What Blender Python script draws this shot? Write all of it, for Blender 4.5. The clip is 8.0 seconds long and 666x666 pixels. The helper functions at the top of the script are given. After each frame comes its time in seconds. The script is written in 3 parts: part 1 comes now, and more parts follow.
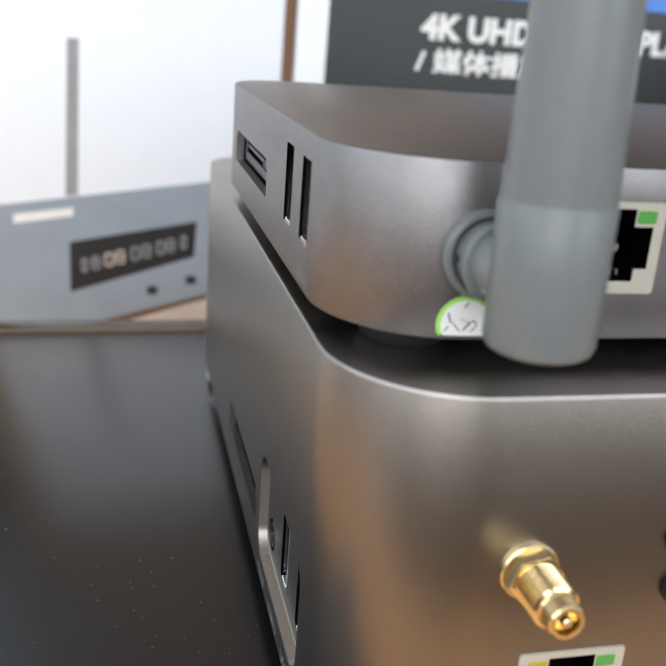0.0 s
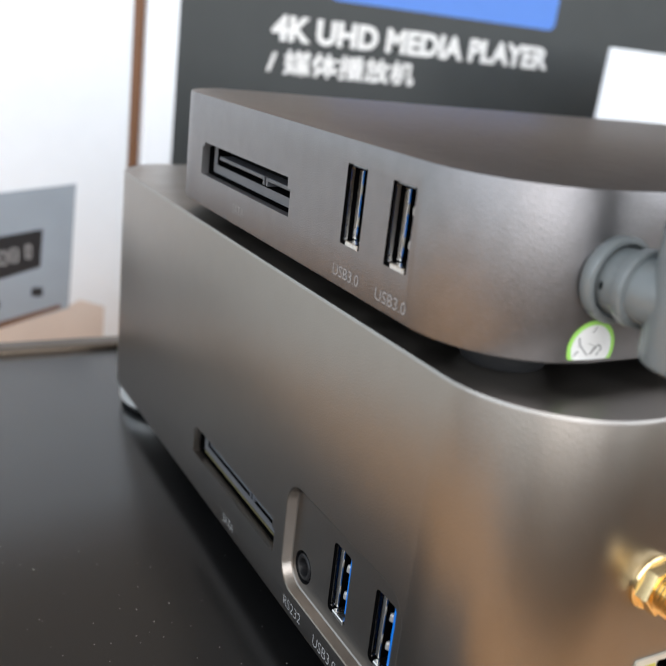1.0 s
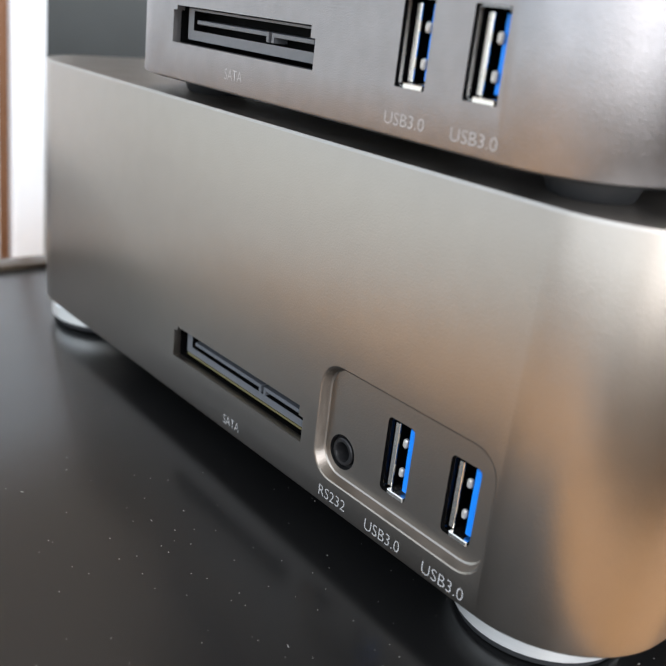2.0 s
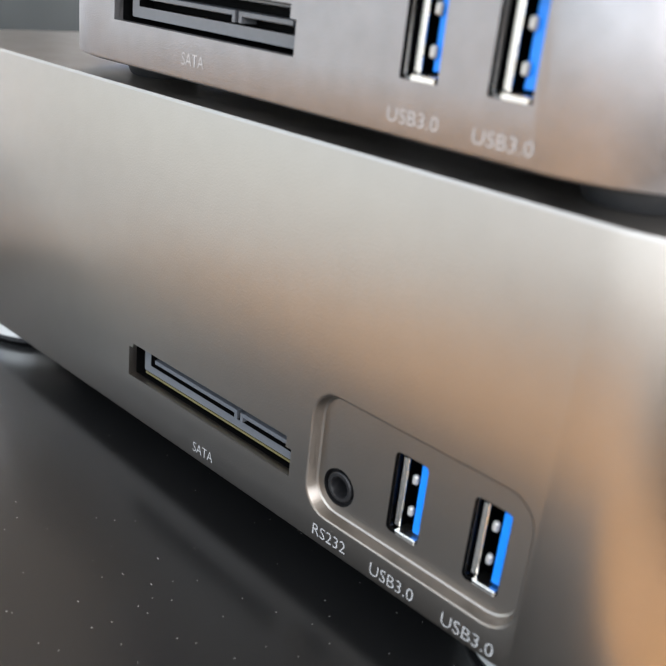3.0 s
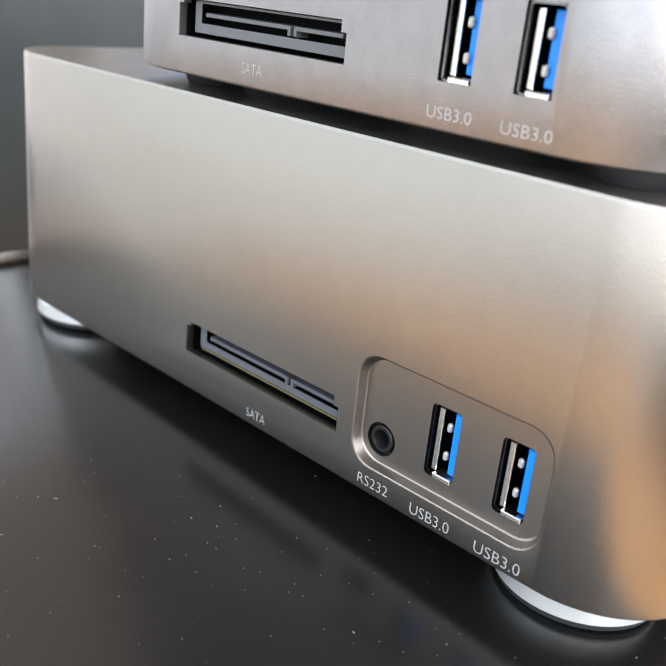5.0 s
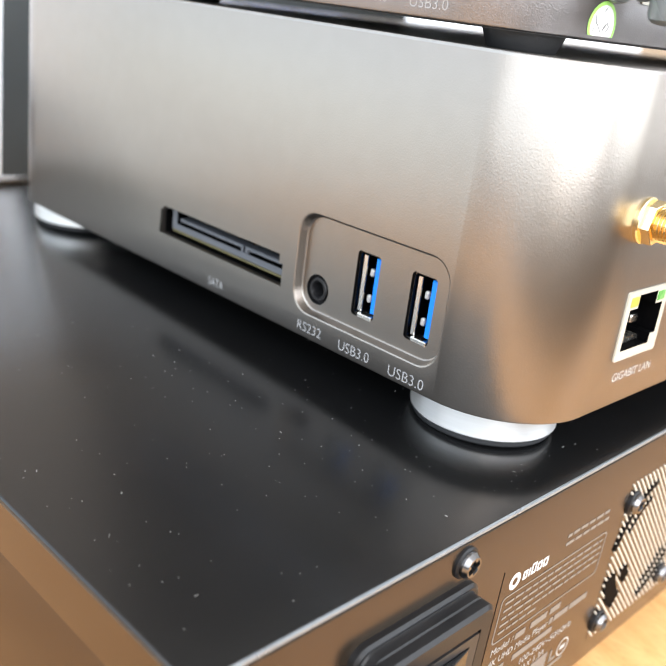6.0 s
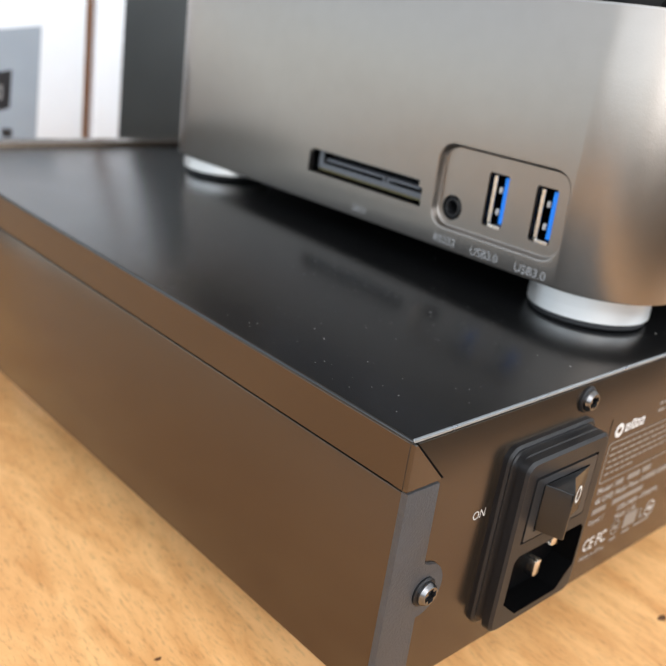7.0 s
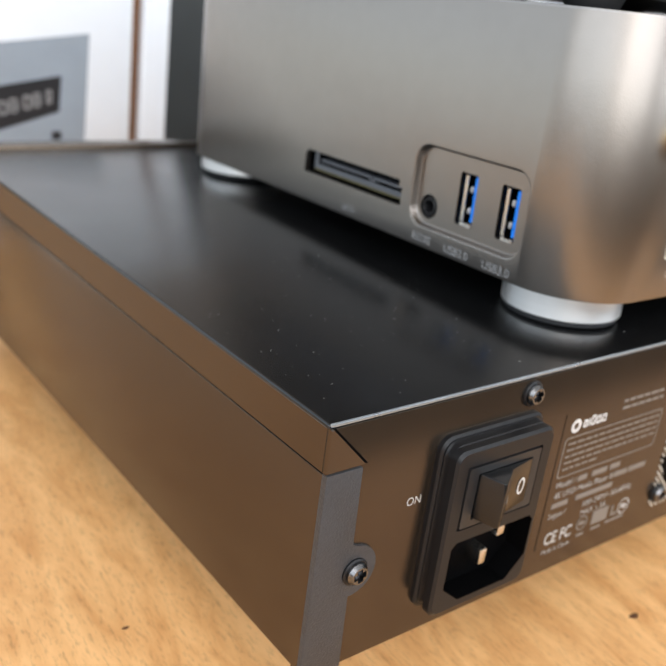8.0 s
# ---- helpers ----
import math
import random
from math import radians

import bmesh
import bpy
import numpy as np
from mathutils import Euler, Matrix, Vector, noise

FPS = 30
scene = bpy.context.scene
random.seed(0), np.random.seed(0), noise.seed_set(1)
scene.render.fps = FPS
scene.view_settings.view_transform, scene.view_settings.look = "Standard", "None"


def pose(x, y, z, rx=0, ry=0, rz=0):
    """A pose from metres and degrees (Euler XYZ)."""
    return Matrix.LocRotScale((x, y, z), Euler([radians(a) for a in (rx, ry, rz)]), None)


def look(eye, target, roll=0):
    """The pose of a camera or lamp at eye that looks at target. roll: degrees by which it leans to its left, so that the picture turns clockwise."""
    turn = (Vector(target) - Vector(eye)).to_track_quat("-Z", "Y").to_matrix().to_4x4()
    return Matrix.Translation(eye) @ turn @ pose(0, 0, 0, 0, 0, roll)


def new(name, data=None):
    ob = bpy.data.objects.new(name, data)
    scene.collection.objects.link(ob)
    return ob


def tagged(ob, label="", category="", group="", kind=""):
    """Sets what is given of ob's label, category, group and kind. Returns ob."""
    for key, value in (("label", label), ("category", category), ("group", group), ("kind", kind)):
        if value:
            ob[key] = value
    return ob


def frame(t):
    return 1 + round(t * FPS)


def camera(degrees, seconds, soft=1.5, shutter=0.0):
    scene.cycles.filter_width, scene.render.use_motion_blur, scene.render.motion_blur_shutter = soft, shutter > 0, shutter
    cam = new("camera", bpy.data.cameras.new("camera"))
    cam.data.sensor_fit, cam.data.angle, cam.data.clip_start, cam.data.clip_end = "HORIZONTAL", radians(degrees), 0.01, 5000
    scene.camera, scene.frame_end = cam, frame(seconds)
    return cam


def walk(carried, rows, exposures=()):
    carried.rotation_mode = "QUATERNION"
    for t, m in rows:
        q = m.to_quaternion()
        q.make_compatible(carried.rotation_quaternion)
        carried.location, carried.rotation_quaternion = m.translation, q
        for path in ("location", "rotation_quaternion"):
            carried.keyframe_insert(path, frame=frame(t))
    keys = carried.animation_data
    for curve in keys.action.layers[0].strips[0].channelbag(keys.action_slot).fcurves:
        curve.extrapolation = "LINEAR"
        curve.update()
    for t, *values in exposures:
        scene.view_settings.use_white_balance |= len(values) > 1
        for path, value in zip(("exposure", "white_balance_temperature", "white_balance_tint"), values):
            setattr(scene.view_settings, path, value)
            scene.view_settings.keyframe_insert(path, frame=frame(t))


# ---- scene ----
cam = camera(41.0, 8.0)
PATH = [
    (0, (-0.02755, -0.08702, 0.20181), (0.20656, 0.81964, -0.14914), 4.90),
    (0.5, (-0.05374, -0.07766, 0.20024), (0.30010, 0.79280, -0.14199), 5.96),
    (1, (-0.07184, -0.06379, 0.20044), (0.40534, 0.74997, -0.13140), 7.39),
    (1.5, (-0.09195, -0.05369, 0.19702), (0.46601, 0.70573, -0.13763), 7.52),
    (1.7, (-0.09700, -0.04770, 0.18700), (0.48954, 0.68443, -0.15935), 7.55),
    (2.8, (-0.09323, -0.02158, 0.17455), (0.59317, 0.58960, -0.21954), 8.05),
    (3, (-0.09177, -0.01560, 0.18043), (0.59506, 0.59358, -0.21603), 7.67),
    (3.5, (-0.08768, -0.00468, 0.19181), (0.59926, 0.60746, -0.19989), 6.94),
    (4, (-0.08776, 0.00113, 0.19397), (0.60492, 0.61010, -0.19251), 6.80),
    (4.2, (-0.08832, 0.00124, 0.19228), (0.60314, 0.61089, -0.19532), 6.76),
    (5.3, (-0.12155, -0.03869, 0.17367), (0.56817, 0.58045, -0.20176), 7.61),
    (5.5, (-0.12366, -0.04447, 0.16872), (0.56703, 0.57302, -0.20765), 8.13),
    (6, (-0.12784, -0.06409, 0.16245), (0.55737, 0.56717, -0.20090), 8.73),
    (6.5, (-0.15343, -0.08221, 0.15609), (0.51995, 0.56322, -0.20445), 8.64),
    (7, (-0.17988, -0.08452, 0.15082), (0.47701, 0.57791, -0.20930), 8.56),
    (7.5, (-0.18487, -0.09168, 0.15240), (0.45542, 0.58575, -0.20972), 8.55),
    (8, (-0.16363, -0.10959, 0.15607), (0.41914, 0.61323, -0.21529), 7.39),
]
EXPOSURES = [(0, -0.42), (1.0, -0.24), (1.5, 0.0), (3, 0.64), (3.5, 0.45), (4.2, 0.5), (5.5, 0.8), (6.5, 0.66), (7.1, 0.05), (7.6, -0.07), (8, -0.08)]
walk(cam, [(t, look(eye, target, roll)) for t, eye, target, roll in PATH], EXPOSURES)
cam.data.dof.use_dof = True
cam.data.dof.focus_distance = 0.16
cam.data.dof.aperture_fstop = 24.0

# ---- light ----
world = bpy.data.worlds.new("world")
scene.world = world
world.use_nodes = True
sky = world.node_tree.nodes.new("ShaderNodeTexSky")
sky.sky_type, sky.sun_disc = "NISHITA", False
sky.sun_elevation, sky.sun_rotation = radians(38), radians(215)
world.node_tree.links.new(sky.outputs[0], world.node_tree.nodes["Background"].inputs[0])
world.node_tree.nodes["Background"].inputs[1].default_value = 0.12


def window_light(name, m, w, h, energy, color):
    """Sky light that comes in through a window's opening."""
    data = bpy.data.lights.new(name, "AREA")
    data.shape, data.size, data.size_y, data.energy, data.color = "RECTANGLE", w, h, energy, color
    ob = new(name, data)
    ob.matrix_world = m
    return ob


window_light("window_light_left", look((-1.28, -0.33, 0.98), (0, -0.33, 0.98)), 1.85, 1.5, 20, (0.92, 0.97, 1.0))
window_light("window_light_rear", look((-0.52, -1.28, 0.98), (-0.52, 0, 0.98)), 1.34, 1.5, 25, (0.97, 0.98, 1.0))
window_light("window_light_rear_east", look((1.2, -1.28, 0.98), (1.2, 0, 0.98)), 1.7, 1.5, 27, (0.94, 0.97, 1.0))
window_light("window_light_front", look((-0.725, 0.62, 0.53), (-0.725, 0, 0.53)), 0.95, 1.64, 6.0, (0.86, 0.94, 1.0))

# ---- materials ----
MM = 0.001


def mat(name, color, rough=0.5, metal=0.0, vary=0.06, scale=300.0, bump=0.0, bscale=3000.0, coat=0.0, wear=0.06, stretch=(1, 1, 1), spec=0.5, grainy=False):
    """A surface with two scales of variation in tone and gloss and a fine relief."""
    m = bpy.data.materials.new(name)
    m.use_nodes = True
    n, l = m.node_tree.nodes, m.node_tree.links
    b = n["Principled BSDF"]
    b.inputs["Metallic"].default_value = metal
    b.inputs["Coat Weight"].default_value = coat
    b.inputs["Specular IOR Level"].default_value = spec
    tc = n.new("ShaderNodeTexCoord")
    mp = n.new("ShaderNodeMapping")
    mp.inputs["Scale"].default_value = stretch
    l.new(tc.outputs["Object"], mp.inputs["Vector"])
    fine, broad = n.new("ShaderNodeTexNoise"), n.new("ShaderNodeTexNoise")
    fine.inputs["Scale"].default_value, broad.inputs["Scale"].default_value = scale, scale / 17
    fine.inputs["Detail"].default_value = 4
    for t in (fine, broad):
        l.new(mp.outputs[0], t.inputs["Vector"])
    mix = n.new("ShaderNodeMath")
    mix.operation = "ADD"
    l.new(fine.outputs[0], mix.inputs[0])
    l.new(broad.outputs[0], mix.inputs[1])
    ramp = n.new("ShaderNodeMapRange")
    ramp.inputs["From Min"].default_value, ramp.inputs["From Max"].default_value = 0.6, 1.4
    ramp.inputs["To Min"].default_value, ramp.inputs["To Max"].default_value = 1 - vary, 1 + vary
    l.new(mix.outputs[0], ramp.inputs["Value"])
    mul = n.new("ShaderNodeMix")
    mul.data_type, mul.blend_type = "RGBA", "MULTIPLY"
    mul.inputs["Factor"].default_value = 1.0
    mul.inputs["A"].default_value = (*color, 1)
    l.new(ramp.outputs[0], mul.inputs["B"])
    l.new(mul.outputs["Result"], b.inputs["Base Color"])
    rr = n.new("ShaderNodeMapRange")
    rr.inputs["From Min"].default_value, rr.inputs["From Max"].default_value = 0.3, 0.7
    rr.inputs["To Min"].default_value, rr.inputs["To Max"].default_value = max(0.02, rough - wear), min(1, rough + wear)
    l.new((fine if grainy else broad).outputs[0], rr.inputs["Value"])
    l.new(rr.outputs[0], b.inputs["Roughness"])
    if bump:
        tex, bp = n.new("ShaderNodeTexNoise"), n.new("ShaderNodeBump")
        tex.inputs["Scale"].default_value, tex.inputs["Detail"].default_value = bscale, 2
        bp.inputs["Strength"].default_value, bp.inputs["Distance"].default_value = bump, 0.0002
        l.new(mp.outputs[0], tex.inputs["Vector"])
        l.new(tex.outputs[0], bp.inputs["Height"])
        l.new(bp.outputs[0], b.inputs["Normal"])
    return m


def wood_mat(name, light, dark, rough=0.45):
    """Birch-like veneer: long soft grain, short dark flecks, broad tone."""
    m = mat(name, light, rough, 0, 0.05, 60, 0.12, 900)
    n, l = m.node_tree.nodes, m.node_tree.links
    b = n["Principled BSDF"]
    tc = n.new("ShaderNodeTexCoord")

    def noise_tex(stretch, scale, detail, distortion=0.0):
        turn, mp = n.new("ShaderNodeMapping"), n.new("ShaderNodeMapping")
        turn.inputs["Rotation"].default_value = (0, 0, radians(-86))
        mp.inputs["Scale"].default_value = stretch
        l.new(tc.outputs["Object"], turn.inputs["Vector"])
        l.new(turn.outputs[0], mp.inputs["Vector"])
        t = n.new("ShaderNodeTexNoise")
        t.inputs["Scale"].default_value, t.inputs["Detail"].default_value = scale, detail
        t.inputs["Roughness"].default_value, t.inputs["Distortion"].default_value = 0.6, distortion
        l.new(mp.outputs[0], t.inputs["Vector"])
        return t

    def ranged(t, a, b2, lo, hi):
        r = n.new("ShaderNodeMapRange")
        r.inputs["From Min"].default_value, r.inputs["From Max"].default_value = a, b2
        r.inputs["To Min"].default_value, r.inputs["To Max"].default_value = lo, hi
        l.new(t.outputs[0], r.inputs["Value"])
        return r
    ramp = n.new("ShaderNodeValToRGB")
    ramp.color_ramp.elements[0].position, ramp.color_ramp.elements[0].color = 0.34, (*dark, 1)
    ramp.color_ramp.elements[1].position, ramp.color_ramp.elements[1].color = 0.62, (*light, 1)
    l.new(noise_tex((2.6, 9, 9), 13, 10, 0.7).outputs[0], ramp.inputs[0])
    last = ramp.outputs[0]
    for r in (ranged(noise_tex((1, 5, 5), 230, 3), 0.32, 0.46, 0.76, 1.0), ranged(noise_tex((1, 3, 3), 420, 2), 0.28, 0.42, 0.8, 1.0), ranged(noise_tex((1, 1.4, 1), 9, 2), 0.3, 0.7, 0.92, 1.06)):
        mul = n.new("ShaderNodeMix")
        mul.data_type, mul.blend_type = "RGBA", "MULTIPLY"
        mul.inputs["Factor"].default_value = 1.0
        l.new(last, mul.inputs["A"])
        l.new(r.outputs[0], mul.inputs["B"])
        last = mul.outputs["Result"]
    l.new(last, b.inputs["Base Color"])
    return m


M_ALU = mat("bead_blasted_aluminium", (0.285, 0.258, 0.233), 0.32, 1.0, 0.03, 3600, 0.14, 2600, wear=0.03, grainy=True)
# strong fine tone: blast grain, with its sparkle put into the colour too
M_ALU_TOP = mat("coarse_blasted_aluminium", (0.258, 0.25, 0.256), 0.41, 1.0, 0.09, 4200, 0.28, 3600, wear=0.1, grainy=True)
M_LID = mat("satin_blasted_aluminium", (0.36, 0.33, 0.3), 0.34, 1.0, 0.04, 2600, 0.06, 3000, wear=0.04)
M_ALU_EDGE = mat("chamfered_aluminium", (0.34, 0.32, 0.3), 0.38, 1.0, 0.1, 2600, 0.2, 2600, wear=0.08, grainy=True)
M_FOOT = mat("turned_aluminium", (0.93, 0.93, 0.92), 0.36, 0.8, 0.05, 900, 0.04, 2500, stretch=(0.1, 0.1, 3))
M_BLACK = mat("black_painted_steel", (0.004, 0.0042, 0.0045), 0.23, 0.0, 0.12, 700, 0.04, 5200, wear=0.015, spec=0.62)
M_EDGE_SHEEN = mat("edge_sheen", (0.36, 0.4, 0.44), 0.3, 0.7, 0.15, 900, 0.05, 4000)
M_TAB = mat("pale_spring_steel", (0.45, 0.45, 0.44), 0.4, 0.4, 0.05, 900)
M_BROWN = mat("anodised_dark_steel", (0.098, 0.076, 0.057), 0.21, 0.85, 0.04, 700, 0.05, 5200, wear=0.015)
M_BRACKET = mat("textured_grey_powder_coat", (0.05, 0.05, 0.053), 0.5, 0.2, 0.2, 1500, 0.9, 2000)
M_PLASTIC = mat("black_plastic", (0.009, 0.009, 0.01), 0.4, 0, 0.1, 900, 0.08, 4000, spec=0.3)
M_DARKGREY = mat("dark_grey_plastic", (0.075, 0.08, 0.09), 0.4, 0, 0.1, 900, 0.05, 4000)
M_CARRIER = mat("mid_grey_plastic", (0.08, 0.087, 0.1), 0.35, 0, 0.1, 900, 0.05, 4000)
M_GILT = mat("board_yellow", (0.09, 0.078, 0.03), 0.5, 0, 0.1, 900)
M_RUBBER = mat("black_rubber", (0.012, 0.013, 0.015), 0.6, 0, 0.1, 900, 0.1, 3500)
M_ROCKER = mat("black_glossy_plastic", (0.007, 0.007, 0.0075), 0.22, 0, 0.1, 900)
M_SWITCH = mat("grey_black_plastic", (0.016, 0.016, 0.017), 0.4, 0, 0.1, 900, 0.08, 4000)
# almost no colour or gloss: the shade inside the sockets is put into the material
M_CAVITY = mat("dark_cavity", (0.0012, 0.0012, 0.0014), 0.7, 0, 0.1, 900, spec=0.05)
M_ANT = mat("grey_antenna_rubber", (0.152, 0.172, 0.18), 0.27, 0, 0.06, 500, 0.06, 3800)
M_STEEL = mat("nickel_steel", (0.72, 0.7, 0.66), 0.24, 1.0, 0.05, 900)
M_CREAM = mat("cream_socket_plastic", (0.52, 0.5, 0.43), 0.35, 0.2, 0.05, 900)
M_GOLD = mat("gold_plating", (0.92, 0.74, 0.42), 0.2, 1.0, 0.06, 900)
M_BLUE = mat("blue_plastic", (0.0, 0.20, 0.80), 0.4, 0, 0.06, 900)
M_SCREW = mat("black_nickel_screw", (0.19, 0.19, 0.195), 0.24, 1.0, 0.1, 900)
M_INK = mat("white_ink", (0.6, 0.59, 0.57), 0.6, 0, 0.08, 1500)
M_INK_GREY = mat("grey_ink", (0.31, 0.31, 0.315), 0.6, 0, 0.08, 1500)
M_INK_DIM = mat("dim_white_ink", (0.44, 0.42, 0.39), 0.6, 0, 0.08, 1500)
M_INK_PALE = mat("pale_ink", (0.19, 0.165, 0.14), 0.6, 0, 0.08, 1500)
M_SLOT = mat("pale_vent_rib", (0.62, 0.58, 0.5), 0.4, 0.0, 0.06, 900)
M_CARD = mat("white_carton", (0.83, 0.87, 0.92), 0.5, 0, 0.02, 80, 0.05, 800)
M_CARD_DARK = mat("dark_printed_carton", (0.042, 0.047, 0.048), 0.4, 0, 0.15, 40, 0.05, 800)
M_PRINT_SILVER = mat("silver_print", (0.30, 0.345, 0.395), 0.5, 0, 0.08, 60)
M_PRINT_DARK = mat("dark_print", (0.02, 0.02, 0.022), 0.45, 0, 0.1, 60)
M_PRINT_BEIGE = mat("beige_print", (0.62, 0.53, 0.47), 0.5, 0, 0.08, 60)
M_PRINT_BROWN = mat("brown_print", (0.16, 0.09, 0.06), 0.5, 0, 0.1, 60)
M_PRINT_BLUE = mat("blue_print", (0.10, 0.25, 0.72), 0.45, 0, 0.05, 60)
M_PRINT_WHITE = mat("white_print", (0.85, 0.85, 0.84), 0.5, 0, 0.03, 60)
M_GREEN = mat("green_ink", (0.36, 0.72, 0.14), 0.45, 0, 0.05, 900)
M_LED_G = mat("green_lens", (0.09, 0.32, 0.07), 0.3, 0, 0.05, 900)
M_LED_Y = mat("yellow_lens", (0.4, 0.36, 0.05), 0.3, 0, 0.05, 900)
M_DUST = mat("dust", (0.2, 0.195, 0.185), 0.9, 0, 0.3, 3000)
M_WALL = mat("wall_paint", (0.7, 0.71, 0.72), 0.85, 0, 0.03, 12, 0.1, 300)
M_WALL_BROWN = mat("brown_wall_paint", (0.055, 0.048, 0.043), 0.8, 0, 0.05, 12, 0.1, 300)
M_REFLECTOR = mat("tan_reflector", (0.42, 0.31, 0.21), 0.6, 0, 0.1, 12, 0.1, 300)
M_REFLECTOR_TAN = mat("tan_high_reflector", (0.4, 0.345, 0.3), 0.8, 0, 0.05, 12, 0.1, 300)
M_CEIL = mat("ceiling_paint", (0.7, 0.69, 0.67), 0.9, 0, 0.02, 12)
M_FLOOR = mat("floor_boards", (0.22, 0.15, 0.10), 0.5, 0, 0.15, 20, stretch=(1, 8, 1))
M_WOOD = wood_mat("table_veneer", (0.83, 0.47, 0.195), (0.64, 0.315, 0.11))
M_KNOT = mat("wood_knot", (0.12, 0.05, 0.02), 0.5, 0, 0.3, 900)
M_GAP = mat("gap_brown", (0.2, 0.09, 0.04), 0.6, 0, 0.1, 60)

# ---- building helpers (millimetres) ----
ORG = {}


def thing(name, base, label, category, group="", rz=0.0, rx=0.0):
    """An Empty at the base of a thing; its parts are given in the place's millimetres, before the turn rz."""
    ob = new(name)
    ob.empty_display_size = 0.02
    ob.matrix_world = pose(base[0] * MM, base[1] * MM, base[2] * MM, rx, 0, rz)
    ORG[ob.name] = Vector(base)
    return tagged(ob, label, category, group)


def origin(ob):
    while ob.parent:
        ob = ob.parent
    return ORG.get(ob.name, Vector((0, 0, 0)))


def finish(me, material, angle=32):
    me.materials.append(material)
    for p in me.polygons:
        p.use_smooth = True
    me.set_sharp_from_angle(angle=radians(angle))


def part(name, bm, material, parent, label="", angle=32):
    """Links a bmesh, in millimetres, as one mesh under a thing or a part."""
    o = origin(parent) if parent else Vector((0, 0, 0))
    for v in bm.verts:
        v.co = (v.co - o) * MM
    me = bpy.data.meshes.new(name)
    bm.to_mesh(me)
    bm.free()
    finish(me, material, angle)
    ob = new(name, me)
    if parent:
        ob.parent = parent
    return tagged(ob, label)


def side(x0):
    """A face that looks along -x: u runs along -y, v up, d outward."""
    return lambda u, v, d=0.0: Vector((x0 - d, -u, v))


def back(y0):
    """A face that looks along -y: u runs along x, v up, d outward."""
    return lambda u, v, d=0.0: Vector((u, y0 - d, v))


def up(z0):
    return lambda u, v, d=0.0: Vector((u, v, z0 + d))


def rrect(u0, u1, v0, v1, r=0.0, n=5):
    if r <= 0:
        return [(u0, v0), (u1, v0), (u1, v1), (u0, v1)]
    out = []
    for cu, cv, a in ((u1 - r, v0 + r, -90), (u1 - r, v1 - r, 0), (u0 + r, v1 - r, 90), (u0 + r, v0 + r, 180)):
        for k in range(n + 1):
            b = radians(a + 90 * k / n)
            out.append((cu + r * math.cos(b), cv + r * math.sin(b)))
    return out


def circle(cu, cv, r, n=24):
    return [(cu + r * math.cos(2 * math.pi * k / n), cv + r * math.sin(2 * math.pi * k / n)) for k in range(n)]


def sheet(bm, F, outer, holes=(), d=0.0):
    """A flat face with holes."""
    from mathutils.geometry import tessellate_polygon
    loops = [outer, *holes]
    flat = [p for lp in loops for p in lp]
    vs = [bm.verts.new(F(u, v, d)) for u, v in flat]
    for t in tessellate_polygon([[Vector((u, v, 0)) for u, v in lp] for lp in loops]):
        try:
            bm.faces.new([vs[k] for k in t])
        except ValueError:
            pass


def tube(bm, F, a, da, b, db):
    """Walls from loop a at depth da to loop b at depth db."""
    va = [bm.verts.new(F(u, v, da)) for u, v in a]
    vb = [bm.verts.new(F(u, v, db)) for u, v in b]
    for k in range(len(a)):
        j = (k + 1) % len(a)
        bm.faces.new((va[k], va[j], vb[j], vb[k]))


def cap(bm, F, lp, d):
    bm.faces.new([bm.verts.new(F(u, v, d)) for u, v in lp])


def shrink(lp, k):
    """The loop drawn in by about k."""
    cu, cv = sum(p[0] for p in lp) / len(lp), sum(p[1] for p in lp) / len(lp)
    hu, hv = max(abs(p[0] - cu) for p in lp), max(abs(p[1] - cv) for p in lp)
    return [(cu + (u - cu) * (hu - k) / hu, cv + (v - cv) * (hv - k) / hv) for u, v in lp]


def weld(bm):
    bmesh.ops.remove_doubles(bm, verts=bm.verts, dist=0.002)
    bmesh.ops.recalc_face_normals(bm, faces=bm.faces)
    return bm


def slab(F, lp, d0, d1, edge=0.0, steps=3):
    """A solid with the outline lp from depth d0 to the rounded front at d1."""
    bm = bmesh.new()
    cap(bm, F, lp, d0)
    prev, pd = lp, d0
    sgn = 1 if d1 > d0 else -1
    if edge:
        tube(bm, F, lp, d0, lp, d1 - sgn * edge)
        pd = d1 - sgn * edge
        for k in range(1, steps + 1):
            a = radians(90 * k / steps)
            nx, nd = shrink(lp, edge * (1 - math.cos(a))), d1 - sgn * edge * (1 - math.sin(a))
            tube(bm, F, prev, pd, nx, nd)
            prev, pd = nx, nd
    else:
        tube(bm, F, lp, d0, lp, d1)
        pd = d1
    cap(bm, F, prev, pd)
    return weld(bm)


def ringed(F, lp, profile, closed=True):
    """A turned or stepped body: profile rows of (inset, depth) on the outline lp."""
    bm = bmesh.new()
    loops = [(shrink(lp, i), d) for i, d in profile]
    for (a, da), (b, db) in zip(loops, loops[1:]):
        tube(bm, F, a, da, b, db)
    if closed is True:
        cap(bm, F, *loops[0])
    if closed:
        cap(bm, F, *loops[-1])
    return weld(bm)


